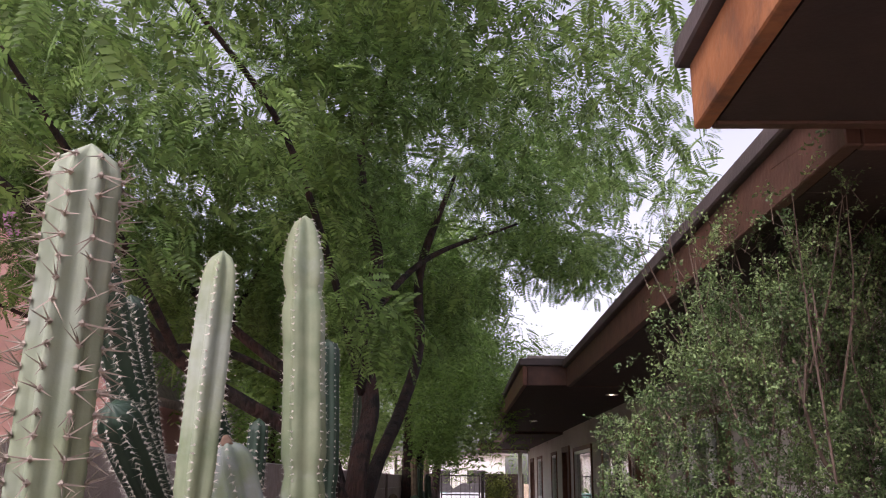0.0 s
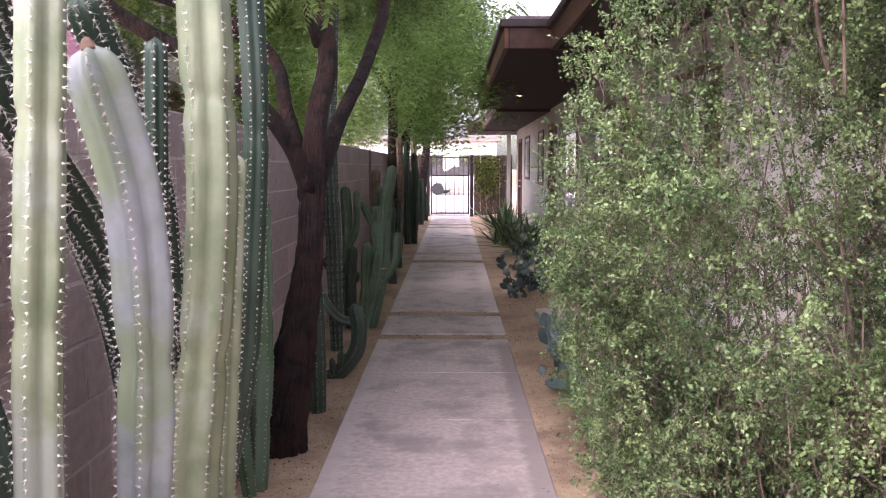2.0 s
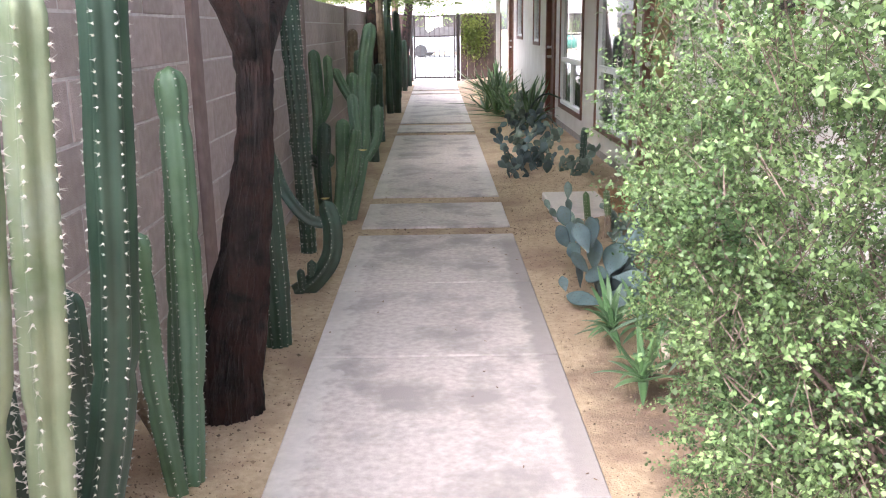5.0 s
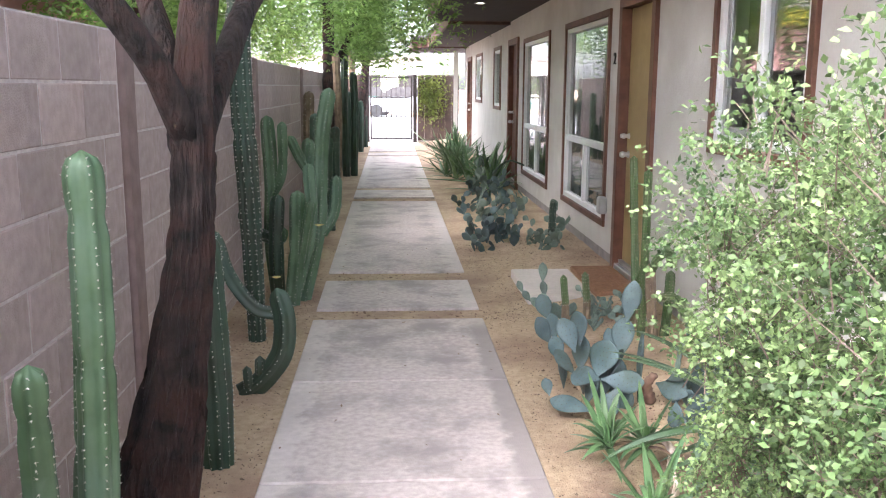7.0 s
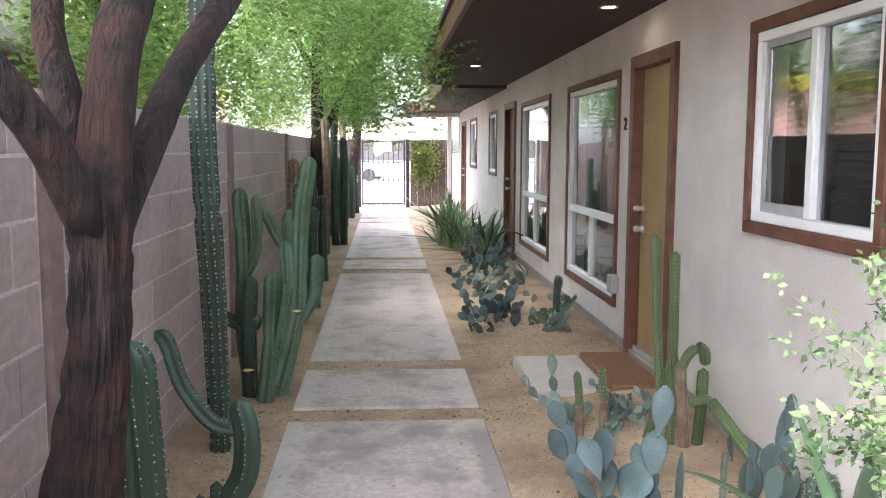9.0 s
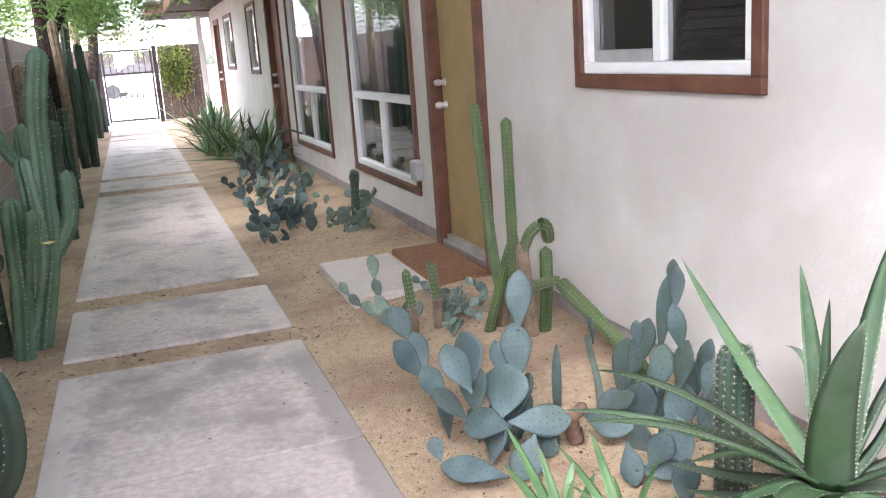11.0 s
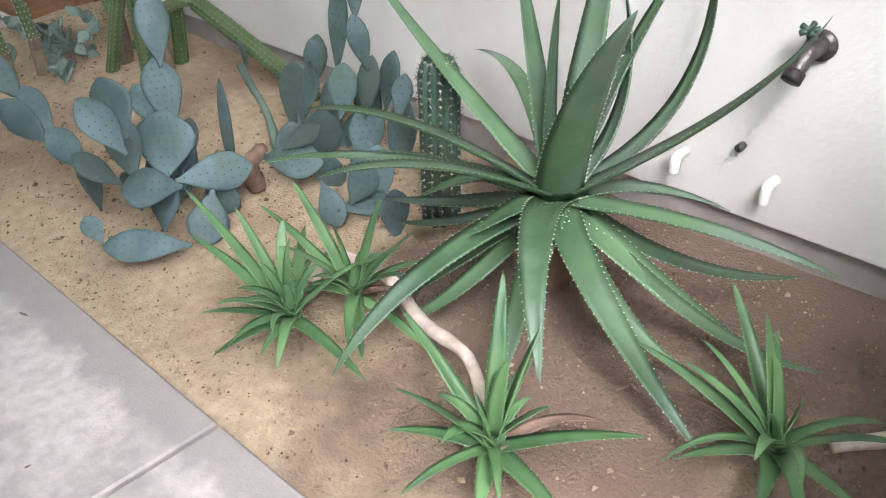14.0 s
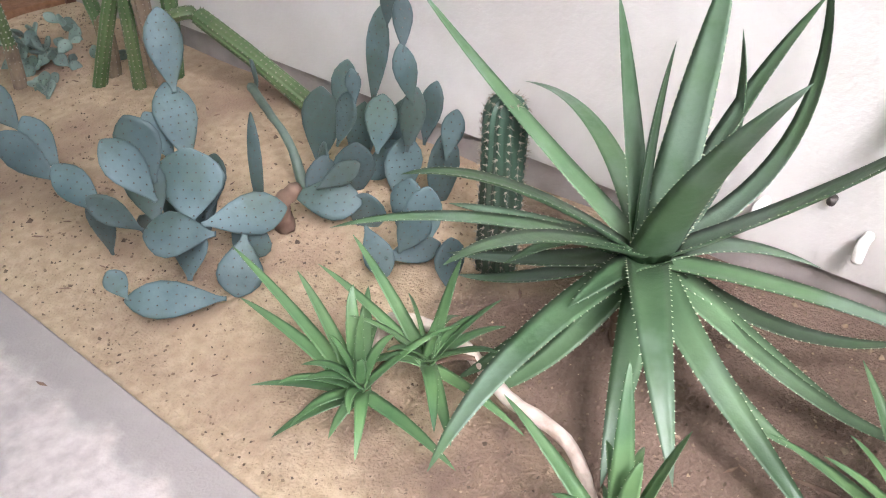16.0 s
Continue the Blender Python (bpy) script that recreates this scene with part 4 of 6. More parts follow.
def bunch(label, x, y, count, size, spread, seed, material=PADM, up=0.8, group=""):
    """A prickly pear grown pad upon pad from a few bases."""
    root = pear(label, group)
    rng = np.random.RandomState(seed)
    tips = []
    for k in range(count):
        s = size * rng.uniform(0.75, 1.15)
        if k < max(2, count // 4) or not tips:
            bx, by = x + rng.uniform(-1, 1) * spread * 0.6, y + rng.uniform(-1, 1) * spread
            bz = sand_z(bx, by) - 0.01
        else:
            j = rng.randint(len(tips))
            bx, by, bz = tips[j]
        d = np.array([rng.uniform(-1, 1) * 0.8, rng.uniform(-1, 1) * 0.8, rng.uniform(0.35, 1.0) * up])
        d = d / np.linalg.norm(d) * s
        tp = (min(bx + d[0], 1.66), by + d[1], bz + d[2])
        pad(root, (bx, by, bz), tp, s * rng.uniform(0.55, 0.75), (rng.uniform(-1, 0.2), rng.uniform(-1, 0.2), 0.2), material, 0.015, y < 10.5, seed * 10 + k)
        tips.append((tp[0], tp[1], tp[2] - 0.01))
    return root


c = pear("low prickly pear with small round bluish pads beside the stepping slab")
for k, (a, b2, w) in enumerate([((1.0, 9.45, 0.03), (0.93, 9.52, 0.10), 0.09), ((0.93, 9.52, 0.08), (0.86, 9.62, 0.13), 0.06), ((0.86, 9.62, 0.11), (0.82, 9.70, 0.16), 0.05), ((0.82, 9.70, 0.15), (0.79, 9.74, 0.22), 0.045),
                              ((0.98, 9.48, 0.08), (0.92, 9.58, 0.17), 0.06), ((0.94, 9.56, 0.15), (0.93, 9.60, 0.25), 0.055), ((0.93, 9.60, 0.24), (0.93, 9.61, 0.37), 0.07), ((1.02, 9.42, 0.04), (0.97, 9.42, 0.15), 0.08),
                              ((1.05, 9.45, 0.03), (1.06, 9.5, 0.14), 0.07), ((0.99, 9.40, 0.0), (0.94, 9.34, 0.10), 0.09), ((1.06, 9.42, 0.05), (1.12, 9.5, 0.13), 0.07)]):
    pad(c, a, b2, w, (-0.7, -0.6, 0.4), PADL, 0.022, seed=80 + k)
bunch("sprawling prickly pear with small knobbly pads near the doormat", 1.34, 9.50, 74, 0.07, 0.26, 7, PADL, 0.6)
bunch("clump of blue-grey prickly pear pads in the sand bed", 0.98, 12.45, 84, 0.115, 0.42, 8, PADM)
bunch("rounded prickly pear clump near the picture window", 1.36, 11.95, 52, 0.10, 0.25, 9, PADG)
bunch("prickly pear with green pads further along the bed", 1.2, 13.6, 56, 0.12, 0.55, 10, PADG)
bunch("tall climbing prickly pear beside the far door", 1.28, 16.4, 72, 0.15, 0.4, 11, PADG, 1.6)
bunch("grey prickly pear in the far bed", 1.1, 15.0, 54, 0.13, 0.5, 12, PADM)
c = cactus("small dark upright column among prickly pears", name="young_cactus")
stem(c, [(1.40, 11.9, 0.0), (1.41, 11.9, 0.25), (1.42, 11.9, 0.48)], 0.032, 9, 0.2, CDARK, 0.03, 0.006, SPINE, seed=120)
arch = thing("arching_stem", "thin grey arching succulent stem over the bed", "plant")
b = Build()
tube(b, [(1.2, 15.2, 0.0), (1.25, 15.1, 0.4), (1.42, 15.0, 0.58), (1.62, 15.0, 0.52)], [0.018, 0.016, 0.014, 0.01], 8)
part("stem", b, CDARK, arch, smooth=True)


# ---- aloes ----
def aloe_leaf(root, core, base, ctrl, tip, width, material, teeth=True, dry=False):
    """A tapering channelled leaf with toothed edges, from base past ctrl to tip."""
    P0, P1, P2 = (np.array(q, float) for q in (base, ctrl, tip))
    k = 16
    u = np.linspace(0, 1, k)
    p = ((1 - u) ** 2)[:, None] * P0 + (2 * u * (1 - u))[:, None] * P1 + (u ** 2)[:, None] * P2
    t = np.gradient(p, axis=0)
    t /= np.linalg.norm(t, axis=1)[:, None]
    out = P1 - np.array(core, float) + (P2 - P0) * 0.3
    out[2] = 0
    out /= np.linalg.norm(out) + 1e-9
    sd0 = np.cross((0, 0, 1), out)
    w = width / 2 * np.clip((1 - u) ** 0.75 * (0.86 + 0.45 * u), 0.012, 1)
    sec = [(-1, 0.16), (-0.5, -0.12), (0, -0.2), (0.5, -0.12), (1, 0.16), (0.62, -0.30), (0, -0.46), (-0.62, -0.30)]
    n = len(sec)
    v, L, R = [], [], []
    for i in range(k):
        sd = sd0 - t[i] * sd0.dot(t[i])
        sd /= np.linalg.norm(sd)
        nr = np.cross(t[i], sd)
        nr = -nr if nr.dot(np.array([0, 0, 1]) - out * 0.8) < 0 else nr
        for a, h in sec:
            v.append(p[i] + sd * a * w[i] + nr * h * w[i] * 0.75)
        L.append((v[-n], -sd, t[i])), R.append((v[-n + 4], sd, t[i]))
    f = [(i * n + j, (i + 1) * n + j, (i + 1) * n + (j + 1) % n, i * n + (j + 1) % n) for i in range(k - 1) for j in range(n)]
    f += [tuple(range(n)), tuple((k - 1) * n + j for j in range(n))[::-1]]
    b = Build()
    b.add(v, f)
    lf = part("leaf", b, material, root, smooth=True)
    if teeth:
        tb = Build()
        length = np.linalg.norm(np.diff(p, axis=0), axis=1).sum()
        for edge in (L, R):
            e = np.array([q[0] for q in edge])
            for q in np.arange(0.06, 0.95, 0.017 / length):
                i = min(int(q * (k - 1)), k - 2)
                fr = q * (k - 1) - i
                c0 = e[i] * (1 - fr) + e[i + 1] * fr
                o, tt = edge[i][1], edge[i][2]
                h = 0.045 * width * (1 - 0.5 * q)
                nn = np.cross(o, tt) * h * 0.35
                tb.add([c0 - tt * h * 0.6 - o * h * 0.3, c0 + tt * h * 0.6 - o * h * 0.3, c0 + nn - o * h * 0.3, c0 + o * h + tt * h * 0.5], [(0, 1, 3), (1, 2, 3), (2, 0, 3)])
        tagged(part("toothing", tb, TOOTH, lf), kind="stuff")
    return lf


big = thing("aloe", "large sprawling green aloe with long toothed arching leaves", "aloe")
CORE = (1.32, 7.0, 0.28)


def blade(ctrl, tip, width):
    """One leaf of the big aloe, out of its heart."""
    d = np.array([ctrl[0] - CORE[0], ctrl[1] - CORE[1], 0])
    d /= np.linalg.norm(d) + 1e-9
    aloe_leaf(big, CORE, (CORE[0] + d[0] * 0.025, CORE[1] + d[1] * 0.025, CORE[2] + (0.025 if tip[2] > 0.4 else 0.01)), ctrl, tip, width * 1.06, ALOE)


# upright leaves
blade((1.34, 7.35, 0.47), (1.40, 7.70, 0.68), 0.066)
blade((1.55, 7.26, 0.50), (1.68, 7.58, 0.39), 0.065)
blade((1.35, 7.10, 0.59), (1.36, 7.16, 0.78), 0.068)
blade((1.32, 7.04, 0.57), (1.31, 7.01, 0.74), 0.060)
blade((1.40, 6.99, 0.64), (1.47, 7.00, 0.86), 0.112)
blade((1.20, 6.89, 0.57), (1.11, 6.71, 0.81), 0.120)
blade((1.42, 6.93, 0.62), (1.49, 6.83, 0.82), 0.080)
blade((1.59, 6.74, 0.48), (1.68, 6.91, 0.86), 0.072)
blade((1.44, 6.63, 0.56), (1.37, 6.51, 0.78), 0.078)
blade((1.46, 6.88, 0.48), (1.42, 6.94, 0.75), 0.074)
# leaves arching over the bed
blade((1.03, 7.18, 0.57), (0.84, 7.23, 0.59), 0.070)
blade((1.01, 7.25, 0.47), (0.82, 7.39, 0.43), 0.060)
blade((0.96, 7.06, 0.53), (0.71, 7.03, 0.57), 0.072)
blade((0.90, 7.06, 0.30), (0.70, 7.05, 0.14), 0.085)
blade((1.05, 7.08, 0.20), (0.97, 7.21, 0.07), 0.076)
blade((1.04, 7.02, 0.16), (0.98, 7.14, 0.07), 0.072)
blade((1.22, 7.22, 0.34), (1.12, 7.36, 0.36), 0.080)
blade((1.20, 7.20, 0.24), (1.14, 7.38, 0.22), 0.080)
blade((1.22, 7.22, 0.16), (1.20, 7.40, 0.12), 0.075)
# hanging and creeping leaves
blade((1.02, 6.86, 0.46), (0.89, 6.70, 0.20), 0.092)
blade((1.09, 6.90, 0.24), (0.93, 6.84, 0.06), 0.084)
blade((1.12, 6.80, 0.26), (1.06, 6.46, 0.06), 0.088)
blade((1.26, 6.69, 0.20), (1.38, 6.53, 0.07), 0.092)
blade((1.34, 6.66, 0.36), (1.37, 6.40, 0.32), 0.072)
blade((1.36, 6.70, 0.16), (1.59, 6.53, 0.15), 0.076)
blade((1.24, 6.56, 0.12), (1.39, 6.39, 0.09), 0.060)
blade((1.16, 6.74, 0.14), (1.24, 6.60, 0.07), 0.070)
blade((1.20, 6.98, 0.36), (1.06, 7.02, 0.30), 0.085)
blade((1.22, 7.06, 0.42), (1.04, 7.16, 0.34), 0.080)
blade((1.45, 6.88, 0.34), (1.62, 6.74, 0.22), 0.075)
b = Build()
tube(b, [(1.34, 7.02, 0.0), (1.33, 7.01, 0.12), (1.32, 7.0, 0.25)], [0.045, 0.05, 0.03], 12, step=0.03, wob=0.1)
part("stalk", b, TIPB, big, smooth=True)


def rosette(label, x, y, z, n, length, seed, tilt=(0, 0), width=0.045, group="small aloes", reach=()):
    """A young aloe: a whorl of narrow toothed leaves, the inner ones upright."""
    root = thing("young_aloe", label, "aloe", group=group)
    rng = np.random.RandomState(seed)
    for k in range(n):
        q = k / (n - 1)
        az = k * 2.399 + rng.uniform(-0.7, 0.7)
        el = 0.22 + 1.0 * (1 - q) + rng.uniform(-0.22, 0.25) if k > 1 else 1.3
        ll = length * rng.uniform(0.6, 1.2) * (0.7 + 0.3 * q)
        d = np.array([np.cos(az) * np.cos(el) + tilt[0], np.sin(az) * np.cos(el) + tilt[1], np.sin(el)])
        d /= np.linalg.norm(d)
        c0 = np.array([x, y, z + 0.03 * (1 - q)])
        bow = ll * 0.12
        ctrl = c0 + d * ll * 0.55 + np.array([rng.uniform(-bow, bow), rng.uniform(-bow, bow), 0.02 + rng.uniform(-0.5, 1) * bow])
        tip = c0 + d * ll + np.array([0, 0, -0.02 - 0.05 * q])
        tip[0], ctrl[0] = min(tip[0], 1.68), min(ctrl[0], 1.66)
        tip[2] = max(tip[2], 0.05)
        aloe_leaf(root, c0, c0, ctrl, tip, width * rng.uniform(0.55, 0.95), TIPB if length < 0.6 and k == n - 2 else ALOEY)
    for tip in reach:
        c0, tip = np.array([x, y, z]), np.array(tip, float)
        aloe_leaf(root, c0, c0, (c0 * 0.45 + tip * 0.55) + np.array([0, 0, 0.03]), tip, width * rng.uniform(0.8, 1.0), ALOEY)
    return root


rosette("young bright green aloe with toothed leaves in the sand", 0.80, 7.31, 0.09, 15, 0.25, 1, (-0.1, 0.1), 0.046,
        reach=[(0.79, 7.66, 0.29), (0.75, 7.60, 0.21), (0.80, 7.47, 0.31), (0.69, 7.52, 0.06), (0.64, 7.40, 0.03), (0.79, 7.06, 0.06), (0.94, 7.42, 0.22), (0.70, 7.30, 0.05)])
rosette("young aloe leaning on a pale stalk", 0.93, 7.25, 0.11, 15, 0.24, 2, (0.05, 0.0), 0.042,
        reach=[(0.87, 7.49, 0.28), (0.96, 7.48, 0.31), (1.03, 7.25, 0.32), (1.02, 7.14, 0.28), (0.80, 7.08, 0.10), (0.95, 7.02, 0.05), (0.84, 7.16, 0.14)])
rosette("young aloe with upright leaves at the bed edge", 0.81, 6.74, 0.08, 12, 0.24, 3, (0.0, 0.0), 0.052,
        reach=[(0.84, 7.0, 0.25), (0.94, 6.83, 0.36), (0.86, 6.68, 0.36), (0.64, 6.80, 0.30), (0.93, 6.50, 0.18), (0.70, 6.90, 0.10), (0.68, 6.66, 0.08), (0.76, 6.52, 0.07)])
rosette("young aloe near the wall", 1.12, 6.36, 0.10, 13, 0.27, 4, (-0.1, 0.1), 0.048,
        reach=[(1.05, 6.62, 0.25), (1.28, 6.56, 0.29), (1.16, 6.44, 0.34), (1.02, 6.50, 0.06), (0.98, 6.32, 0.10), (1.06, 6.18, 0.12)])
rosette("young aloe among others near the wall", 1.36, 6.14, 0.12, 13, 0.34, 5, (0.1, 0.0), 0.052)
for pts in ([(0.90, 7.36, 0.11), (0.97, 7.38, 0.14), (1.03, 7.26, 0.11), (0.98, 7.09, 0.09), (0.95, 6.93, 0.10), (0.88, 6.82, 0.06)],
            [(1.22, 6.30, 0.08), (1.32, 6.20, 0.10), (1.45, 6.15, 0.09)], [(1.30, 6.02, 0.07), (1.38, 6.1, 0.1), (1.46, 6.2, 0.09)]):
    b = Build()
    tube(b, pts, [0.013, 0.015, 0.015, 0.012], 9, step=0.02, wob=0.12, seed=4)
    tagged(part("aloe_stalk", b, STALK, smooth=True), "bare pale peeling aloe stalk lying on the sand", "stalk", "aloe stalks")
rs = np.random.RandomState(8)
for k in range(16):
    rosette("grey-green agave clump in the far bed", 0.95 + rs.uniform(-0.1, 0.45), 16.2 + k * 0.42, 0.05, 14, 0.95, 20 + k, (0, 0), 0.085, "far agaves")

# ---- faucet and drain pipes on the wall ----
fa = thing("garden_faucet", "weathered brass garden faucet on the stucco wall", "faucet")
b = Build()
tube(b, [(WX + 0.01, 6.65, 0.60), (WX - 0.010, 6.65, 0.60)], [0.034, 0.032], 20, step=0.006)
part("flange", b, BRASS, fa, smooth=True)
b = Build()
tube(b, [(WX, 6.65, 0.60), (WX - 0.04, 6.65, 0.603), (WX - 0.072, 6.652, 0.594), (WX - 0.098, 6.655, 0.568)], [0.016, 0.021, 0.018, 0.017], 14, step=0.008)
part("spout", b, BRASS, fa, smooth=True)
b = Build()
tube(b, [(WX - 0.095, 6.655, 0.571), (WX - 0.110, 6.657, 0.553)], [0.021, 0.021], 14, step=0.006)
part("hose_thread", b, DARK, fa, smooth=True)
b = Build()
tube(b, [(WX - 0.045, 6.65, 0.61), (WX - 0.055, 6.66, 0.64)], [0.010, 0.008], 10, step=0.01)
hd = part("valve", b, BRASS, fa, smooth=True)
b = Build()
for k in range(5):
    a = k * 2 * np.pi / 5
    tube(b, [(WX - 0.055, 6.66, 0.642), (WX - 0.055 + 0.018 * np.cos(a), 6.66 + 0.020 * np.sin(a), 0.645 + 0.008 * np.cos(a))], [0.005, 0.007], 8, step=0.01)
part("handle", b, CDARK, hd, "oxidised green handle", True)
for y, z in ((6.92, 0.275), (6.69, 0.275)):
    pp = thing("drain_pipe", "short white plastic elbow pipe from the wall", "pipe", group="drain pipes")
    b = Build()
    tube(b, [(WX + 0.01, y, z), (WX - 0.035, y, z), (WX - 0.046, y, z - 0.010), (WX - 0.048, y, z - 0.042)], [0.0115, 0.0115, 0.013, 0.0115], 16, step=0.006)
    part("elbow", b, PVC, pp, smooth=True)
b = Build()
tube(b, [(WX + 0.01, 6.78, 0.335), (WX - 0.022, 6.78, 0.333)], [0.009, 0.010], 12, step=0.008)
tagged(part("pipe_stub", b, BRASS, smooth=True), "short dark capped pipe stub on the wall", "pipe")

# ---- foliage ----
def scatter(template_v, template_f, pos, dirs, nrm, size):
    """Copies of one small leaf shape, each along its own direction, in one mesh."""
    tv, tf = np.asarray(template_v, float), np.asarray(template_f, int)
    d = dirs / (np.linalg.norm(dirs, axis=1)[:, None] + 1e-9)
    s = np.cross(d, nrm)
    s /= np.linalg.norm(s, axis=1)[:, None] + 1e-9
    u = np.cross(s, d)
    v = pos[:, None, :] + (tv[None, :, 0, None] * d[:, None, :] + tv[None, :, 1, None] * s[:, None, :] + tv[None, :, 2, None] * u[:, None, :]) * size[:, None, None]
    f = tf[None] + (np.arange(len(pos)) * len(tv))[:, None, None]
    return v.reshape(-1, 3), f.reshape(-1, tf.shape[1])


def quick_mesh(name, v, f, material):
    me = bpy.data.meshes.new(name)
    n, k = len(f), f.shape[1]
    me.vertices.add(len(v))
    me.vertices.foreach_set("co", np.ascontiguousarray(v, dtype=np.float32).ravel())
    me.loops.add(n * k)
    me.loops.foreach_set("vertex_index", np.ascontiguousarray(f, dtype=np.int32).ravel())
    me.polygons.add(n)
    me.polygons.foreach_set("loop_start", np.arange(0, n * k, k, dtype=np.int32))
    me.materials.append(material)
    me.update(calc_edges=True)
    return me


def frond_template(pairs, length, leaf, width, droop):
    v, f = [], []
    for i in range(pairs):
        q = (i + 0.6) / pairs
        x = q * length
        z = -droop * q * q
        for sg in (1, -1):
            l = leaf * (1 - 0.45 * abs(q - 0.4))
            k = len(v)
            v += [(x, 0, z), (x + l * 0.40, sg * l * 0.35 + width * 0.5, z + 0.002), (x + l * 0.55, sg * l, z - 0.006), (x + l * 0.10, sg * l * 0.6, z - 0.002)]
            f.append((k, k + 1, k + 2, k + 3))
    return v, f


FERN = frond_template(8, 0.15, 0.045, 0.012, 0.03)
WISP = frond_template(5, 0.42, 0.075, 0.02, 0.16)


def crown(root, centers, radii, per, template, material, seed, droop=0.5, size=(0.7, 1.3), flat=0.6):
    """Leaf sprays in many loose clumps round the given centres."""
    rng = np.random.RandomState(seed)
    pos, dr = [], []
    for cpt, r in zip(centers, radii):
        n = int(per * rng.uniform(0.6, 1.3))
        q = rng.normal(0, 1, (n, 3))
        q /= np.linalg.norm(q, axis=1)[:, None]
        q *= (rng.uniform(0.1, 1, n) ** 0.5)[:, None] * r
        q[:, 2] *= flat
        pos.append(np.asarray(cpt) + q)
        dd = q / r + rng.normal(0, 0.45, (n, 3))
        dd[:, 2] -= droop * rng.uniform(0.3, 1.3, n)
        dr.append(dd)
    pos, dr = np.vstack(pos), np.vstack(dr)
    up = rng.normal(0, 0.35, pos.shape) + np.array([0, 0, 1.0])
    v, f = scatter(*template, pos, dr, up, rng.uniform(*size, len(pos)))
    ob = new("crown", quick_mesh("crown", v, f, material))
    ob.parent = root
    return tagged(ob, "fine feathery green foliage", kind="stuff")


def limb(root, pts, radii, name="limb", n=10, seed=0):
    b = Build()
    p = np.linspace(0, 2 * np.pi, n, endpoint=False)
    tube(b, pts, radii, n, 1 + 0.07 * np.sin(3 * p + seed) + 0.05 * np.sin(5 * p), 0.07, 0.05, seed)
    return part(name, b, BARK, root, smooth=True)


def bark_strips(root, pts, r, count, seed):
    """Rough ridges of bark that run along a trunk and hug it."""
    rng = np.random.RandomState(seed)
    p, s = curve_pts(pts, 0.03)
    t, u, w0 = frames(p)
    rad = np.interp(np.arange(len(p)) / (len(p) - 1), np.linspace(0, 1, len(r)), r)
    b = Build()
    for k in range(count):
        m = rng.randint(3, 7)
        i = rng.randint(0, len(p) - m)
        a = rng.uniform(0, 2 * np.pi)
        w, th = rng.uniform(0.004, 0.009), rng.uniform(0.006, 0.014)
        ring = []
        for j in range(m + 1):
            a += rng.uniform(-0.05, 0.05)
            o = np.cos(a) * u[i + j] + np.sin(a) * w0[i + j]
            sd = np.cross(t[i + j], o)
            q = np.sin(np.pi * (j + 0.15) / (m + 0.3))
            c0 = p[i + j] + o * rad[i + j] * 0.99
            ring += [c0 - sd * w * (0.3 + q), c0 + o * (rad[i + j] * 0.05 + th * q), c0 + sd * w * (0.3 + q)]
        b.add(ring, [f for j in range(m) for f in ((3 * j, 3 * j + 1, 3 * j + 4, 3 * j + 3), (3 * j + 1, 3 * j + 2, 3 * j + 5, 3 * j + 4))])
    tagged(part("bark", b, BARK, root), "rough furrowed bark ridges", kind="stuff")


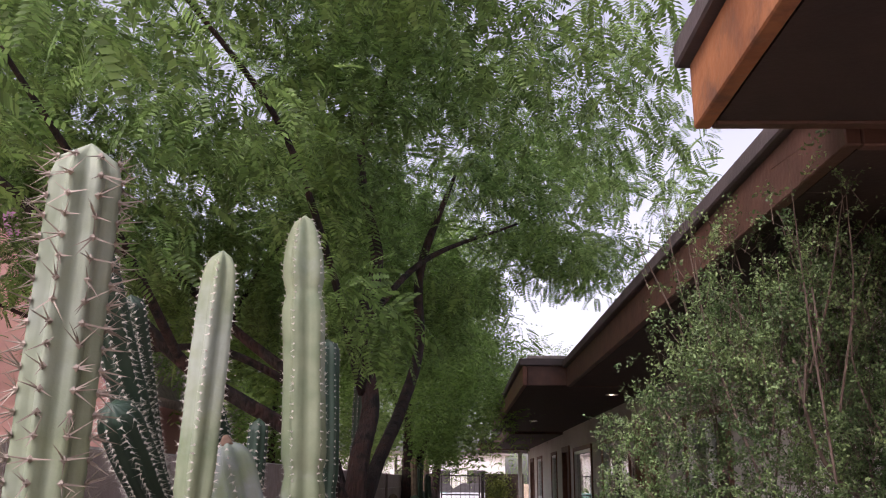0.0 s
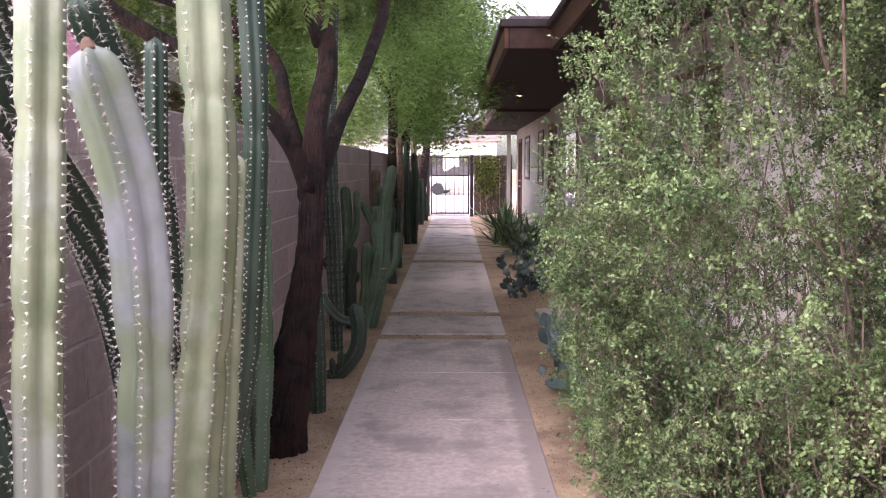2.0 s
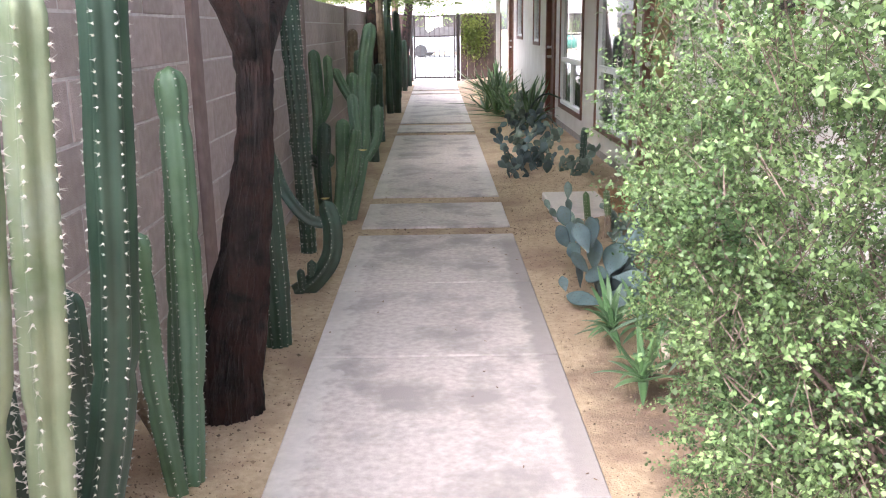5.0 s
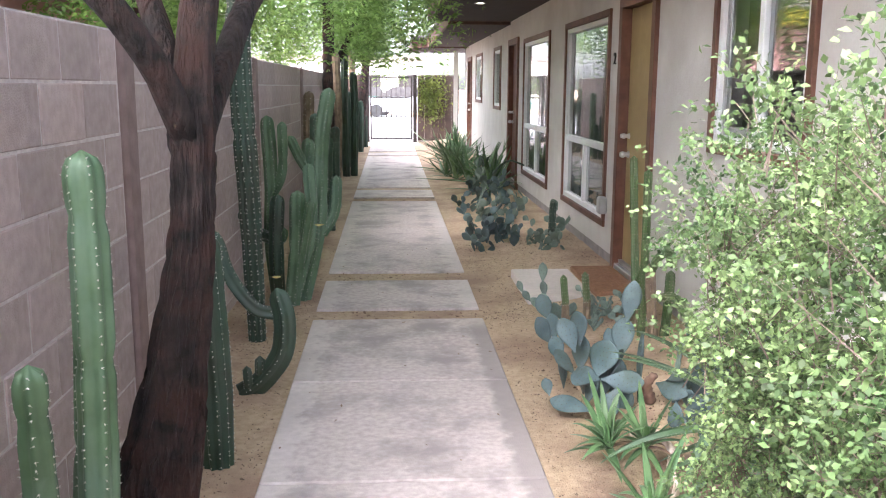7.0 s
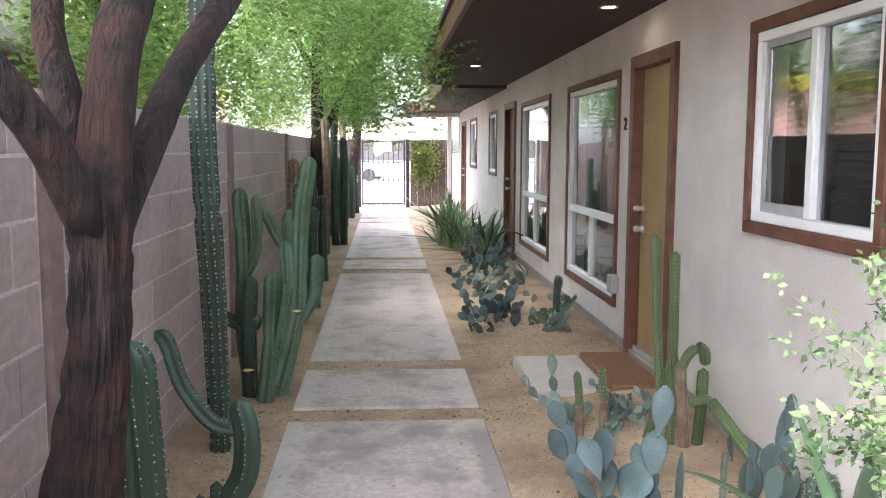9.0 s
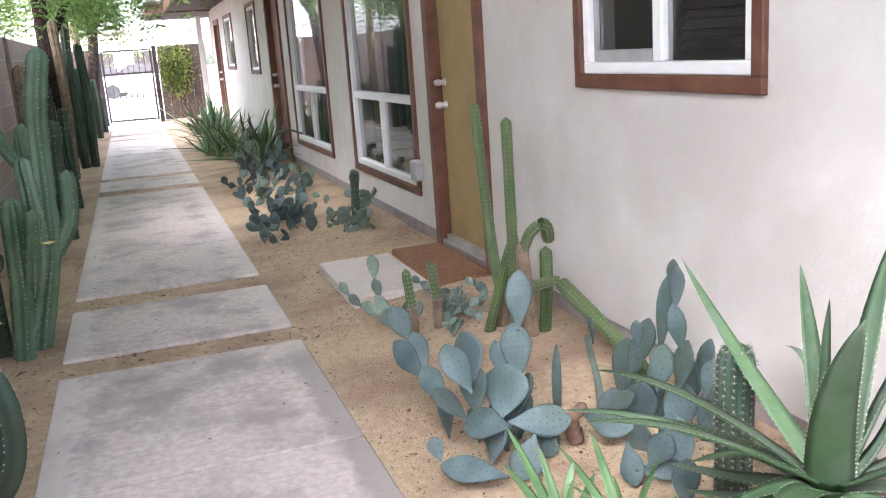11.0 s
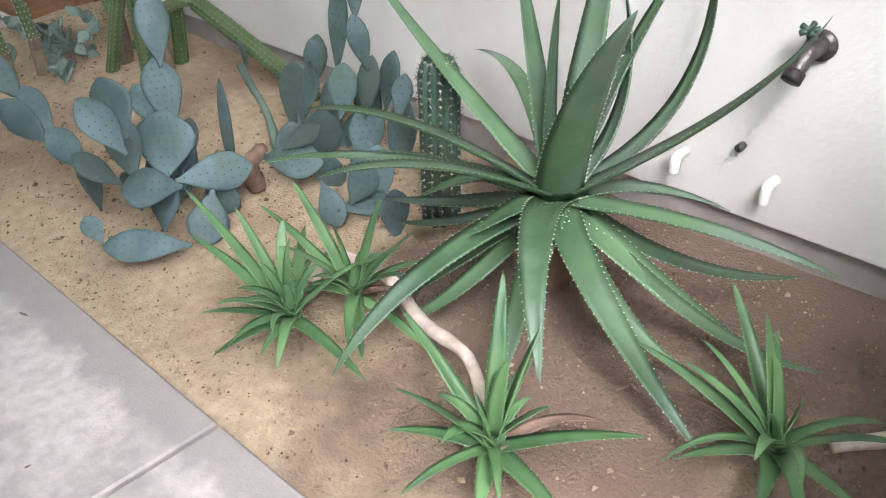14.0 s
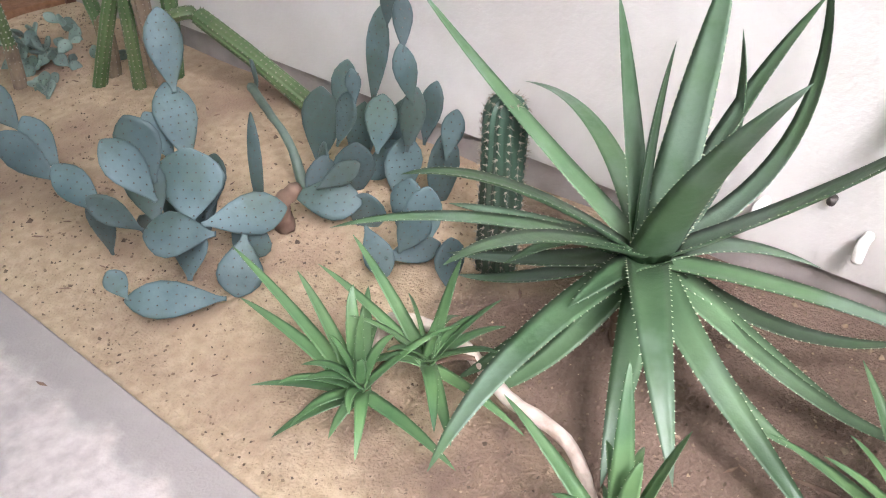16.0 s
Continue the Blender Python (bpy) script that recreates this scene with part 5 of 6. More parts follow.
rng = np.random.RandomState(21)
t1 = thing("tree", "dark-barked tree forking low beside the wall with a spreading feathery crown", "tree")
TP = [(-0.82, 6.72, -0.1), (-0.80, 6.72, 0.15), (-0.73, 6.75, 0.5), (-0.655, 6.79, 1.0), (-0.64, 6.82, 1.45)]
TR = [0.140, 0.115, 0.080, 0.056, 0.060]
limb(t1, TP, TR, "trunk", 18, 1)
bark_strips(t1, TP, TR, 420, 2)
bark_strips(t1, TP[:3], TR[:3], 200, 3)
BOUGHS = [([(-0.65, 6.80, 1.32), (-0.73, 6.66, 1.58), (-0.95, 6.5, 1.85), (-1.5, 6.3, 2.2), (-2.2, 6.0, 2.9), (-3.0, 5.6, 3.5)], [0.055, 0.046, 0.042, 0.04, 0.03, 0.015]),
          ([(-0.64, 6.82, 1.36), (-0.62, 6.9, 1.72), (-0.58, 7.05, 2.05), (-0.68, 7.2, 2.5), (-0.60, 7.4, 3.0), (-0.75, 7.6, 3.8), (-0.5, 7.6, 4.6)], [0.075, 0.064, 0.058, 0.05, 0.042, 0.03, 0.015]),
          ([(-0.63, 6.84, 1.32), (-0.54, 7.2, 1.72), (-0.44, 7.6, 2.05), (-0.34, 7.9, 2.5), (-0.34, 8.0, 3.1), (-0.1, 8.3, 3.9)], [0.055, 0.048, 0.044, 0.04, 0.034, 0.015]),
          ([(-0.66, 6.84, 1.36), (-0.80, 7.0, 1.75), (-0.95, 7.25, 2.1), (-1.6, 7.6, 2.6), (-2.4, 8.0, 3.3)], [0.052, 0.042, 0.04, 0.032, 0.015]),
          ([(-0.64, 7.05, 2.1), (-0.75, 6.4, 2.7), (-0.9, 5.6, 3.2), (-1.2, 4.8, 3.5)], [0.03, 0.024, 0.018, 0.01]),
          ([(-1.5, 6.3, 2.2), (-1.6, 5.5, 2.7), (-1.7, 4.6, 3.1)], [0.03, 0.024, 0.01]),
          ([(-0.68, 7.2, 2.5), (-0.3, 7.8, 3.1), (0.4, 8.6, 3.6)], [0.03, 0.022, 0.01]),
          ([(-0.95, 7.25, 2.1), (-1.5, 7.0, 2.35), (-2.1, 6.9, 2.35), (-2.8, 6.7, 2.6)], [0.03, 0.026, 0.018, 0.01]),
          ([(-1.6, 7.6, 2.6), (-1.5, 8.2, 3.2), (-1.2, 8.8, 3.8)], [0.026, 0.018, 0.01])]
for k, (pp, rr) in enumerate(BOUGHS):
    limb(t1, pp, [0.85 * q for q in rr], "limb", 12, 3 + k)
cs, rr = [], []
while len(cs) < 250:
    x, y, z = rng.uniform(-5.5, 0.9), rng.uniform(3.9, 10.5), rng.uniform(2.55, 5.4)
    g = ((x + 1.9) / 3.4) ** 2 + ((y - 7.0) / 3.6) ** 2 + ((z - 2.6) / 3.0) ** 2
    hole = noise.noise((x * 0.9, y * 0.9, z * 1.3))
    low = 2.75 + 0.30 * noise.noise((x * 0.8, y * 0.8, 5.0)) - (0.25 if x < -1.5 else 0.0)
    if g < 1 and z > low and hole > -0.22 and not (z < 3.0 and x > -0.2 and y > 7) and not (x > -0.75 and y < 8.2 and z < 3.6 and y > 5.2) and not (y < 5.2 and x > -0.9):
        cs.append((x, y, z)), rr.append(rng.uniform(0.3, 0.55))
while len(cs) < 336:
    x, y, z = rng.uniform(-2.2, 1.7), rng.uniform(8.4, 12.0), rng.uniform(2.9, 5.6)
    if noise.noise((x * 0.9, y * 0.9, z * 1.3)) > -0.2 and z > 3.0 + 0.35 * x:
        cs.append((x, y, z)), rr.append(rng.uniform(0.3, 0.55))
while len(cs) < 350:
    x, y, z = rng.uniform(0.8, 3.4), rng.uniform(9.0, 13.0), rng.uniform(3.3, 5.8)
    if noise.noise((x * 0.9, y * 0.9, z * 1.3)) > -0.25:
        cs.append((x, y, z)), rr.append(rng.uniform(0.3, 0.55))
crown(t1, cs, rr, 84, FERN, LTREE, 5)
cs2 = [(-0.62, 5.6, 2.42), (-0.42, 6.0, 2.34), (-0.50, 6.1, 2.28), (-1.7, 5.6, 2.5), (-1.3, 5.2, 2.55), (-2.2, 5.4, 2.45)]
crown(t1, cs2, [0.2] * len(cs2), 34, FERN, LTREE, 6, 0.6)


def far_tree(label, base, top, limbs, centers, radii, per, seed, r=0.11):
    t = thing("tree", label, "tree")
    limb(t, [(base[0], base[1], -0.1), ((base[0] * 2 + top[0]) / 3, (base[1] * 2 + top[1]) / 3, top[2] * 0.4), top], [r * 1.25, r, r * 0.7], "trunk", 12, seed)
    for k, pp in enumerate(limbs):
        limb(t, pp, [r * 0.6, r * 0.45, r * 0.2], "limb", 9, seed + k)
    crown(t, centers, radii, per, WISP, LFAR, seed, 1.1, (0.6, 1.2), 1.1)
    return t


def cloud(n, x, y, z, seed, keep=-0.15):
    q = np.random.RandomState(seed)
    out = []
    while len(out) < n:
        p = (q.uniform(*x), q.uniform(*y), q.uniform(*z))
        if noise.noise((p[0] * 0.7, p[1] * 0.5, p[2] * 0.9)) > keep:
            out.append(p)
    return out, [q.uniform(0.3, 0.6) for _ in out]


cc, cr = cloud(190, (-2.8, 0.5), (12.5, 20), (2.3, 5.6), 31)
far_tree("slender tree with pale green weeping foliage further along the wall", (-1.0, 18.0), (-0.98, 18.0, 3.2),
         [[(-1.0, 18.0, 1.6), (-0.7, 18.3, 2.2), (-0.3, 18.6, 3.2)], [(-0.99, 18.0, 2.6), (-1.4, 17.5, 3.4), (-1.8, 17, 4.4)], [(-0.98, 18, 3.0), (-0.7, 17, 3.8), (-0.5, 16, 4.5)]], cc, cr, 85, 41, 0.10)
cc, cr = cloud(85, (-3.0, 0.2), (20.5, 28), (2.6, 6.0), 32)
far_tree("leaning dark tree near the gate with light feathery leaves", (-0.85, 26.0), (-0.55, 26.0, 2.6),
         [[(-0.6, 26, 2.2), (-0.2, 26.2, 2.9), (0.2, 26.3, 3.6)], [(-0.6, 26, 2.4), (-0.9, 25.6, 3.2), (-1.2, 25, 4.2)], [(-0.65, 26, 2.0), (-0.95, 26.1, 2.6), (-1.1, 26.3, 3.3)]], cc, cr, 60, 42, 0.12)
cc, cr = cloud(60, (-6.5, -2.6), (10, 19), (1.6, 4.6), 33)
far_tree("bright green tree in the neighbouring yard behind the wall", (-4.4, 14.0), (-4.4, 14.0, 3.0), [[(-4.4, 14, 2.4), (-4.0, 13.5, 3.2), (-3.6, 13, 4.0)]], cc, cr, 60, 43)
cc, cr = cloud(40, (-2.7, -1.7), (9.5, 14.5), (1.7, 3.2), 34)
far_tree("leafy shrub tree in the neighbouring yard", (-2.2, 12.0), (-2.2, 12.0, 2.0), [[(-2.2, 12, 1.6), (-2.1, 11.6, 2.2), (-2.0, 11.2, 2.9)]], cc, cr, 55, 44, 0.07)
cc, cr = cloud(26, (0.6, 2.6), (17, 27), (2.8, 4.2), 36)
far_tree("weeping tree behind the house roof", (7.0, 22.0), (5.0, 22.0, 3.6), [[(5.0, 22, 3.4), (3.6, 22, 3.8), (2.4, 22, 3.9)]], cc, cr, 55, 45)
cc, cr = cloud(60, (-12, 14), (54, 62), (0.8, 5.5), 35, -0.4)
far_tree("distant row of street trees", (-4, 58), (-4, 58, 3.0), [[(-4, 58, 2), (-3, 58, 3), (-2, 58, 4)]], cc, [q * 2.6 for q in cr], 60, 46)

# ---- the big shrub against the house ----
bush = thing("shrub", "large loose small-leaved green shrub leaning over the path edge", "shrub")
rng = np.random.RandomState(77)
BL = [(0, 0, 0), (0.45, 0.30, 0.07), (1.0, 0.0, -0.08), (0.45, -0.30, 0.07)]
tips = []
for k in range(18):
    a, q = rng.uniform(0, 2 * np.pi), rng.uniform(0.2, 1.0)
    bx, by = 1.18 + 0.12 * np.cos(a), 5.0 + 0.2 * np.sin(a)
    ex = 1.10 + 0.55 * q * np.cos(a) * rng.uniform(0.75, 1.0)
    ey = 5.0 + 0.85 * q * np.sin(a)
    ez = rng.uniform(0.7, 1.35) if ey > 4.8 or ex < 0.8 else rng.uniform(0.7, 2.3)
    ex = min(ex, 1.66)
    mid = ((bx * 1.2 + ex * 0.8) / 2 + rng.uniform(-0.1, 0.1), (by + ey) / 2, ez * 0.55)
    b = Build()
    tube(b, [(bx, by, 0.0), mid, (ex, ey, ez)], [0.012, 0.007, 0.002], 6, step=0.08, wob=0.1, seed=k)
    part("branch", b, TWIG, bush, smooth=True)
    tips.append(((bx, by, 0.0), mid, (ex, ey, ez)))
for k in range(110):
    a = np.array([rng.uniform(0.95, 1.5), rng.uniform(4.2, 5.7), rng.uniform(0.1, 1.3)])
    e = a + np.array([rng.uniform(-0.35, 0.2), rng.uniform(-0.45, 0.35), rng.uniform(0.05, 0.5)])
    e[0] = min(max(e[0], 0.6), 1.66)
    b = Build()
    tube(b, [a, (a + e) / 2 + rng.normal(0, 0.05, 3) * np.array([0.5, 1, 1]), e], [0.0045, 0.003, 0.0012], 5, step=0.06, wob=0.1, seed=k)
    part("branch", b, TWIG, bush)
for pp, r0 in (([(1.38, 4.75, 0.0), (1.40, 4.60, 0.6), (1.36, 4.45, 1.15), (1.46, 4.38, 1.7)], 0.022), ([(1.37, 4.5, 0.95), (1.28, 4.35, 1.3), (1.30, 4.25, 1.75)], 0.014),
               ([(1.38, 4.80, 0.0), (1.22, 4.7, 0.45), (1.02, 4.5, 0.75), (0.92, 4.4, 1.15)], 0.013), ([(1.36, 4.85, 0.0), (1.35, 5.1, 0.5), (1.28, 5.3, 1.0)], 0.014),
               ([(1.15, 4.62, 0.6), (1.05, 4.3, 0.55), (0.98, 4.1, 0.68)], 0.008), ([(1.36, 4.5, 1.1), (1.2, 4.42, 1.45), (0.98, 4.4, 1.65), (0.9, 4.36, 1.95)], 0.010)):
    b = Build()
    tube(b, pp, [r0, r0 * 0.8, r0 * 0.4], 8, step=0.05, wob=0.12, seed=6)
    part("branch", b, TWIG, bush, "bare grey-brown branch", True)
pos = []
while len(pos) < 11800:
    x, y, z = rng.uniform(0.40, 1.60), rng.uniform(4.05, 6.02), rng.uniform(0.05, 2.6)
    g = abs((x - 1.12) / 0.70) ** 2.6 + abs((y - 5.02) / 0.98) ** 2.6 + abs((z - 1.1) / 1.4) ** 2.6
    high = 1.95 + 0.65 * min(1.0, max(0.0, (x - 0.42) / 0.45))
    low = (1.46 if rng.uniform() > 0.3 or x < 1.3 or y > 5.55 else 1.72) - 0.12 * (y - 5.2)
    k = min(1.0, max(0.0, (y - 4.62) / 0.45))
    top = high * (1 - k) + low * k
    if z > top or (x > 1.0 and y > 5.85) or x < 0.42 + 0.30 * max(0.0, 1.1 - z) * min(1.0, max(0.0, (y - 4.4) / 0.8)):
        continue
    nz = noise.noise((x * 2.6, y * 2.6, z * 2.6)) + 0.6 * noise.noise((x * 6, y * 6, z * 6))
    if g < 1.0 + 0.35 * nz and g > 0.05 + 0.2 * rng.uniform() and nz > -0.35:
        big = noise.noise((x * 4.2, y * 4.2, z * 5.5 + 7)) + 0.5 * noise.noise((x * 10, y * 10, z * 12))
        if big < (0.07 if y < 5.1 else -0.02) and rng.uniform() > (0.4 if x > 1.1 else 0.08):
            continue
        pos.append((x, y, z))
# tall loose shoots in front of the eave
for k in range(46):
    a = np.array([rng.uniform(0.75, 1.35), rng.uniform(4.15, 5.0), rng.uniform(1.5, 2.0)])
    e = a + np.array([rng.uniform(-0.22, 0.12), rng.uniform(-0.25, 0.2), rng.uniform(0.45, 0.85)])
    e[2] = min(e[2], 2.78)
    if e[0] > 0.8:
        e[2] = min(e[2], 2.34)
    b = Build()
    m = (a + e) / 2 + rng.normal(0, 0.03, 3)
    tube(b, [a, m, e], [0.004, 0.003, 0.001], 5, step=0.06, wob=0.1, seed=k)
    part("branch", b, TWIG, bush)
    for q in np.linspace(0.1, 1.0, 13):
        pos.append(tuple((1 - q) ** 2 * a + 2 * q * (1 - q) * m + q * q * e + rng.normal(0, 0.02, 3)))
cl = np.array(pos)
P, D = [], []
sprig = Build()
for cpt in cl:
    d = (cpt - np.array([1.25, 5.0, 0.6])) * np.array([0.6, 0.4, 0.4]) + rng.normal(0, 0.55, 3)
    d /= np.linalg.norm(d)
    L = rng.uniform(0.05, 0.14)
    n = rng.randint(24, 40)
    q = rng.uniform(0.15, 1, n)
    P.append(cpt + d * (q * L)[:, None] + rng.normal(0, 0.007, (n, 3)))
    D.append(d * 0.5 + rng.normal(0, 0.7, (n, 3)))
    sprig.add([cpt - d * 0.06 + np.array([0.0015, 0, 0]), cpt - d * 0.06 - np.array([0.0015, 0.001, 0]), cpt - d * 0.06 + np.array([0, 0.002, 0]), cpt + d * L], [(0, 1, 3), (1, 2, 3), (2, 0, 3)])
P, D = np.vstack(P), np.vstack(D)
D = D[P[:, 0] < 1.695]
P = P[P[:, 0] < 1.695]
v, f = scatter(BL, [(0, 1, 2, 3)], P, D, rng.normal(0, 0.6, P.shape) + np.array([-0.2, -0.2, 0.8]), rng.uniform(0.008, 0.0150, len(P)))
ob = new("foliage", quick_mesh("foliage", v, f, LBUSH))
ob.parent = bush
tagged(ob, "small green and yellowish leaves", kind="stuff")
tagged(part("twig_mass", sprig, TWIG, bush), "fine twigs", kind="stuff")
for k in range(14):
    q = P[rng.randint(len(P))]
    flower(bush, q[0] - 0.02, q[1], q[2], 0.012)

vine = thing("vine", "yellow-green climbing vine over the fence panel", "vine")
n = 2600
P = np.stack([rng.normal(1.05, 0.22, n), np.full(n, GY - 0.06) + rng.normal(0, 0.04, n), rng.normal(1.25, 0.33, n)], 1)
P = P[(P[:, 2] > 0.3) & (P[:, 2] < 1.85) & (P[:, 0] > 0.72) & (P[:, 0] < 1.65)]
v, f = scatter(BL, [(0, 1, 2, 3)], P, rng.normal(0, 1, P.shape) + np.array([0, 0, -0.6]), rng.normal(0, 1, P.shape) + np.array([0, -1, 0.5]), rng.uniform(0.04, 0.08, len(P)))
ob = new("foliage", quick_mesh("foliage", v, f, LVINE))
ob.parent = vine
tagged(ob, kind="stuff")

# ---- neighbours ----
nb = thing("house", "neighbouring pink house with a steep purple gable fascia", "house")
b = Build()
b.box(-6.3, -3.0, 9.3, 14.0, -0.1, 2.3)
b.add([(-6.3, 9.3, 2.3), (-3.0, 9.3, 2.3), (-4.65, 9.3, 4.4), (-6.3, 9.5, 2.3), (-3.0, 9.5, 2.3), (-4.65, 9.5, 4.4)], [(0, 1, 2), (5, 4, 3), (0, 2, 5, 3), (1, 4, 5, 2), (0, 3, 4, 1)])
part("wall", b, PINK, nb)
for sx in (1, -1):
    x1, z1, xa, za = -4.65 + sx * 1.95, 2.02, -4.65, 4.55
    for y0, y1, lo, hi, m, nm in ((9.0, 9.08, 0.0, 0.30, PURPLE, "fascia"), (9.09, 14.3, 0.2, 0.28, ROOF, "roof")):
        b = Build()
        b.add([(xa, y0, za + lo), (x1, y0, z1 + lo), (x1, y0, z1 + hi), (xa, y0, za + hi), (xa, y1, za + lo), (x1, y1, z1 + lo), (x1, y1, z1 + hi), (xa, y1, za + hi)],
              [(0, 1, 2, 3), (7, 6, 5, 4), (0, 4, 5, 1), (1, 5, 6, 2), (2, 6, 7, 3), (3, 7, 4, 0)])
        part(nm, b, m, nb)
nb = thing("building", "low pink building with a yellow band and white upper wall", "building")
for z0, z1, m, nm in ((0, 2.9, PINK, "wall"), (2.9, 3.25, YELLOW, "band"), (3.25, 4.2, WHITEW, "parapet")):
    b = Build()
    d = 0.0 if nm != "band" else 0.03
    b.box(-13 - d, -4.6 + d, 24 - d, 31 + d, z0, z1)
    part(nm, b, m, nb)
nb = thing("building", "white low building across the street", "building")
b = Build()
b.box(-9, 3.2, 66, 74, 0, 3.3)
part("wall", b, WHITEW, nb)
b = Build()
b.box(-9.3, 3.5, 65.7, 74.3, 3.3, 3.6)
part("roof", b, ROOF, nb)
for x in (-7, -4.5, -2, 0.5):
    b = Build()
    b.box(x, x + 1.3, 65.97, 65.995, 1.0, 2.3)
    part("window", b, BLIND, nb)


def car(label, x, y, paint, long=4.3):
    root = thing("parked_car", label, "car", (x, y, 0.02), "parked cars")
    b = Build()
    sec = [(-long / 2, 0.35, 0.75), (-long / 2 + 0.2, 0.28, 0.92), (-long * 0.22, 0.25, 1.0), (0, 0.25, 1.0), (long * 0.3, 0.25, 0.98), (long / 2 - 0.1, 0.28, 0.9), (long / 2, 0.36, 0.7)]
    v = []
    for q, z0, z1 in sec:
        v += [(q, -0.85, z0), (q, -0.85, (z0 + z1) / 2 + 0.1), (q, -0.75, z1), (q, 0.75, z1), (q, 0.85, (z0 + z1) / 2 + 0.1), (q, 0.85, z0)]
    f = [(i * 6 + j, i * 6 + (j + 1) % 6, (i + 1) * 6 + (j + 1) % 6, (i + 1) * 6 + j) for i in range(len(sec) - 1) for j in range(6)] + [tuple(range(6))[::-1], tuple(36 + j for j in range(6))]
    b.add(v, f)
    part("body", b, paint, root, smooth=True)
    b = Build()
    v = [(-long * 0.30, -0.74, 0.98), (long * 0.34, -0.74, 0.98), (long * 0.25, -0.6, 1.45), (-long * 0.12, -0.6, 1.45)]
    v += [(a, -q, c2) for a, q, c2 in v]
    b.add(v, [(0, 1, 2, 3), (7, 6, 5, 4), (0, 3, 7, 4), (1, 5, 6, 2), (3, 2, 6, 7), (0, 4, 5, 1)])
    part("cabin", b, BLIND, root, "dark glazed cabin")
    for wx in (-long * 0.31, long * 0.31):
        for wy in (-0.78, 0.78):
            b = Build()
            tube(b, [(wx, wy - 0.1, 0.31), (wx, wy + 0.1, 0.31)], [0.31, 0.31], 16, step=0.1)
            part("wheel", b, RUBBER, root)


car("dark green car parked across the street", -1.7, 51.0, CARG)
car("silver car parked across the street", 0.6, 48.5, CARS)

# ---- small debris ----
rng = np.random.RandomState(9)
gr = Build()
for k in range(27000):
    right = rng.uniform() < 0.72
    x = rng.uniform(0.57, 1.70) if right else rng.uniform(-1.1, -0.57)
    y = rng.uniform(4.5, 12.5)
    if noise.noise((x * 1.7, y * 1.7, 9.0)) < rng.uniform(-0.6, 0.35):
        continue
    s = rng.uniform(0.0014, 0.005) * (2.0 if rng.uniform() < 0.05 else 1)
    z = sand_z(x, y)
    o = np.array([x, y, z])
    q = rng.normal(0, 1, (6, 3))
    q = np.array([(1, 0, 0), (-1, 0, 0), (0, 1, 0), (0, -1, 0), (0, 0, 1), (0, 0, -1)]) * s * rng.uniform(0.6, 1.3, (6, 1)) + q * s * 0.2
    gr.add(o + q, [(0, 2, 4), (2, 1, 4), (1, 3, 4), (3, 0, 4), (2, 0, 5), (1, 2, 5), (3, 1, 5), (0, 3, 5)])
tagged(part("gravel", gr, GRIT), "scattered grit and pebbles on the sand", "gravel", kind="stuff")
lt = Build()
for k in range(420):
    x, y = rng.uniform(-1.0, 1.5), rng.uniform(4.6, 12.5)
    if abs(x) < 0.55 and rng.uniform() < 0.75:
        continue
    z = (0.003 if abs(x) < 0.55 and not 9.63 < y < 9.89 else sand_z(x, y) + 0.003)
    a, L = rng.uniform(0, 6.28), rng.uniform(0.006, 0.02)
    d, s = np.array([np.cos(a), np.sin(a), 0.1]) * L, np.array([-np.sin(a), np.cos(a), 0]) * L * 0.25
    o = np.array([x, y, z])
    lt.add([o - d, o + s, o + d, o - s, o - d * 0.5 + (0, 0, 0.004)], [(0, 1, 4), (1, 2, 4), (2, 3, 4), (3, 0, 4), (0, 3, 2, 1)])
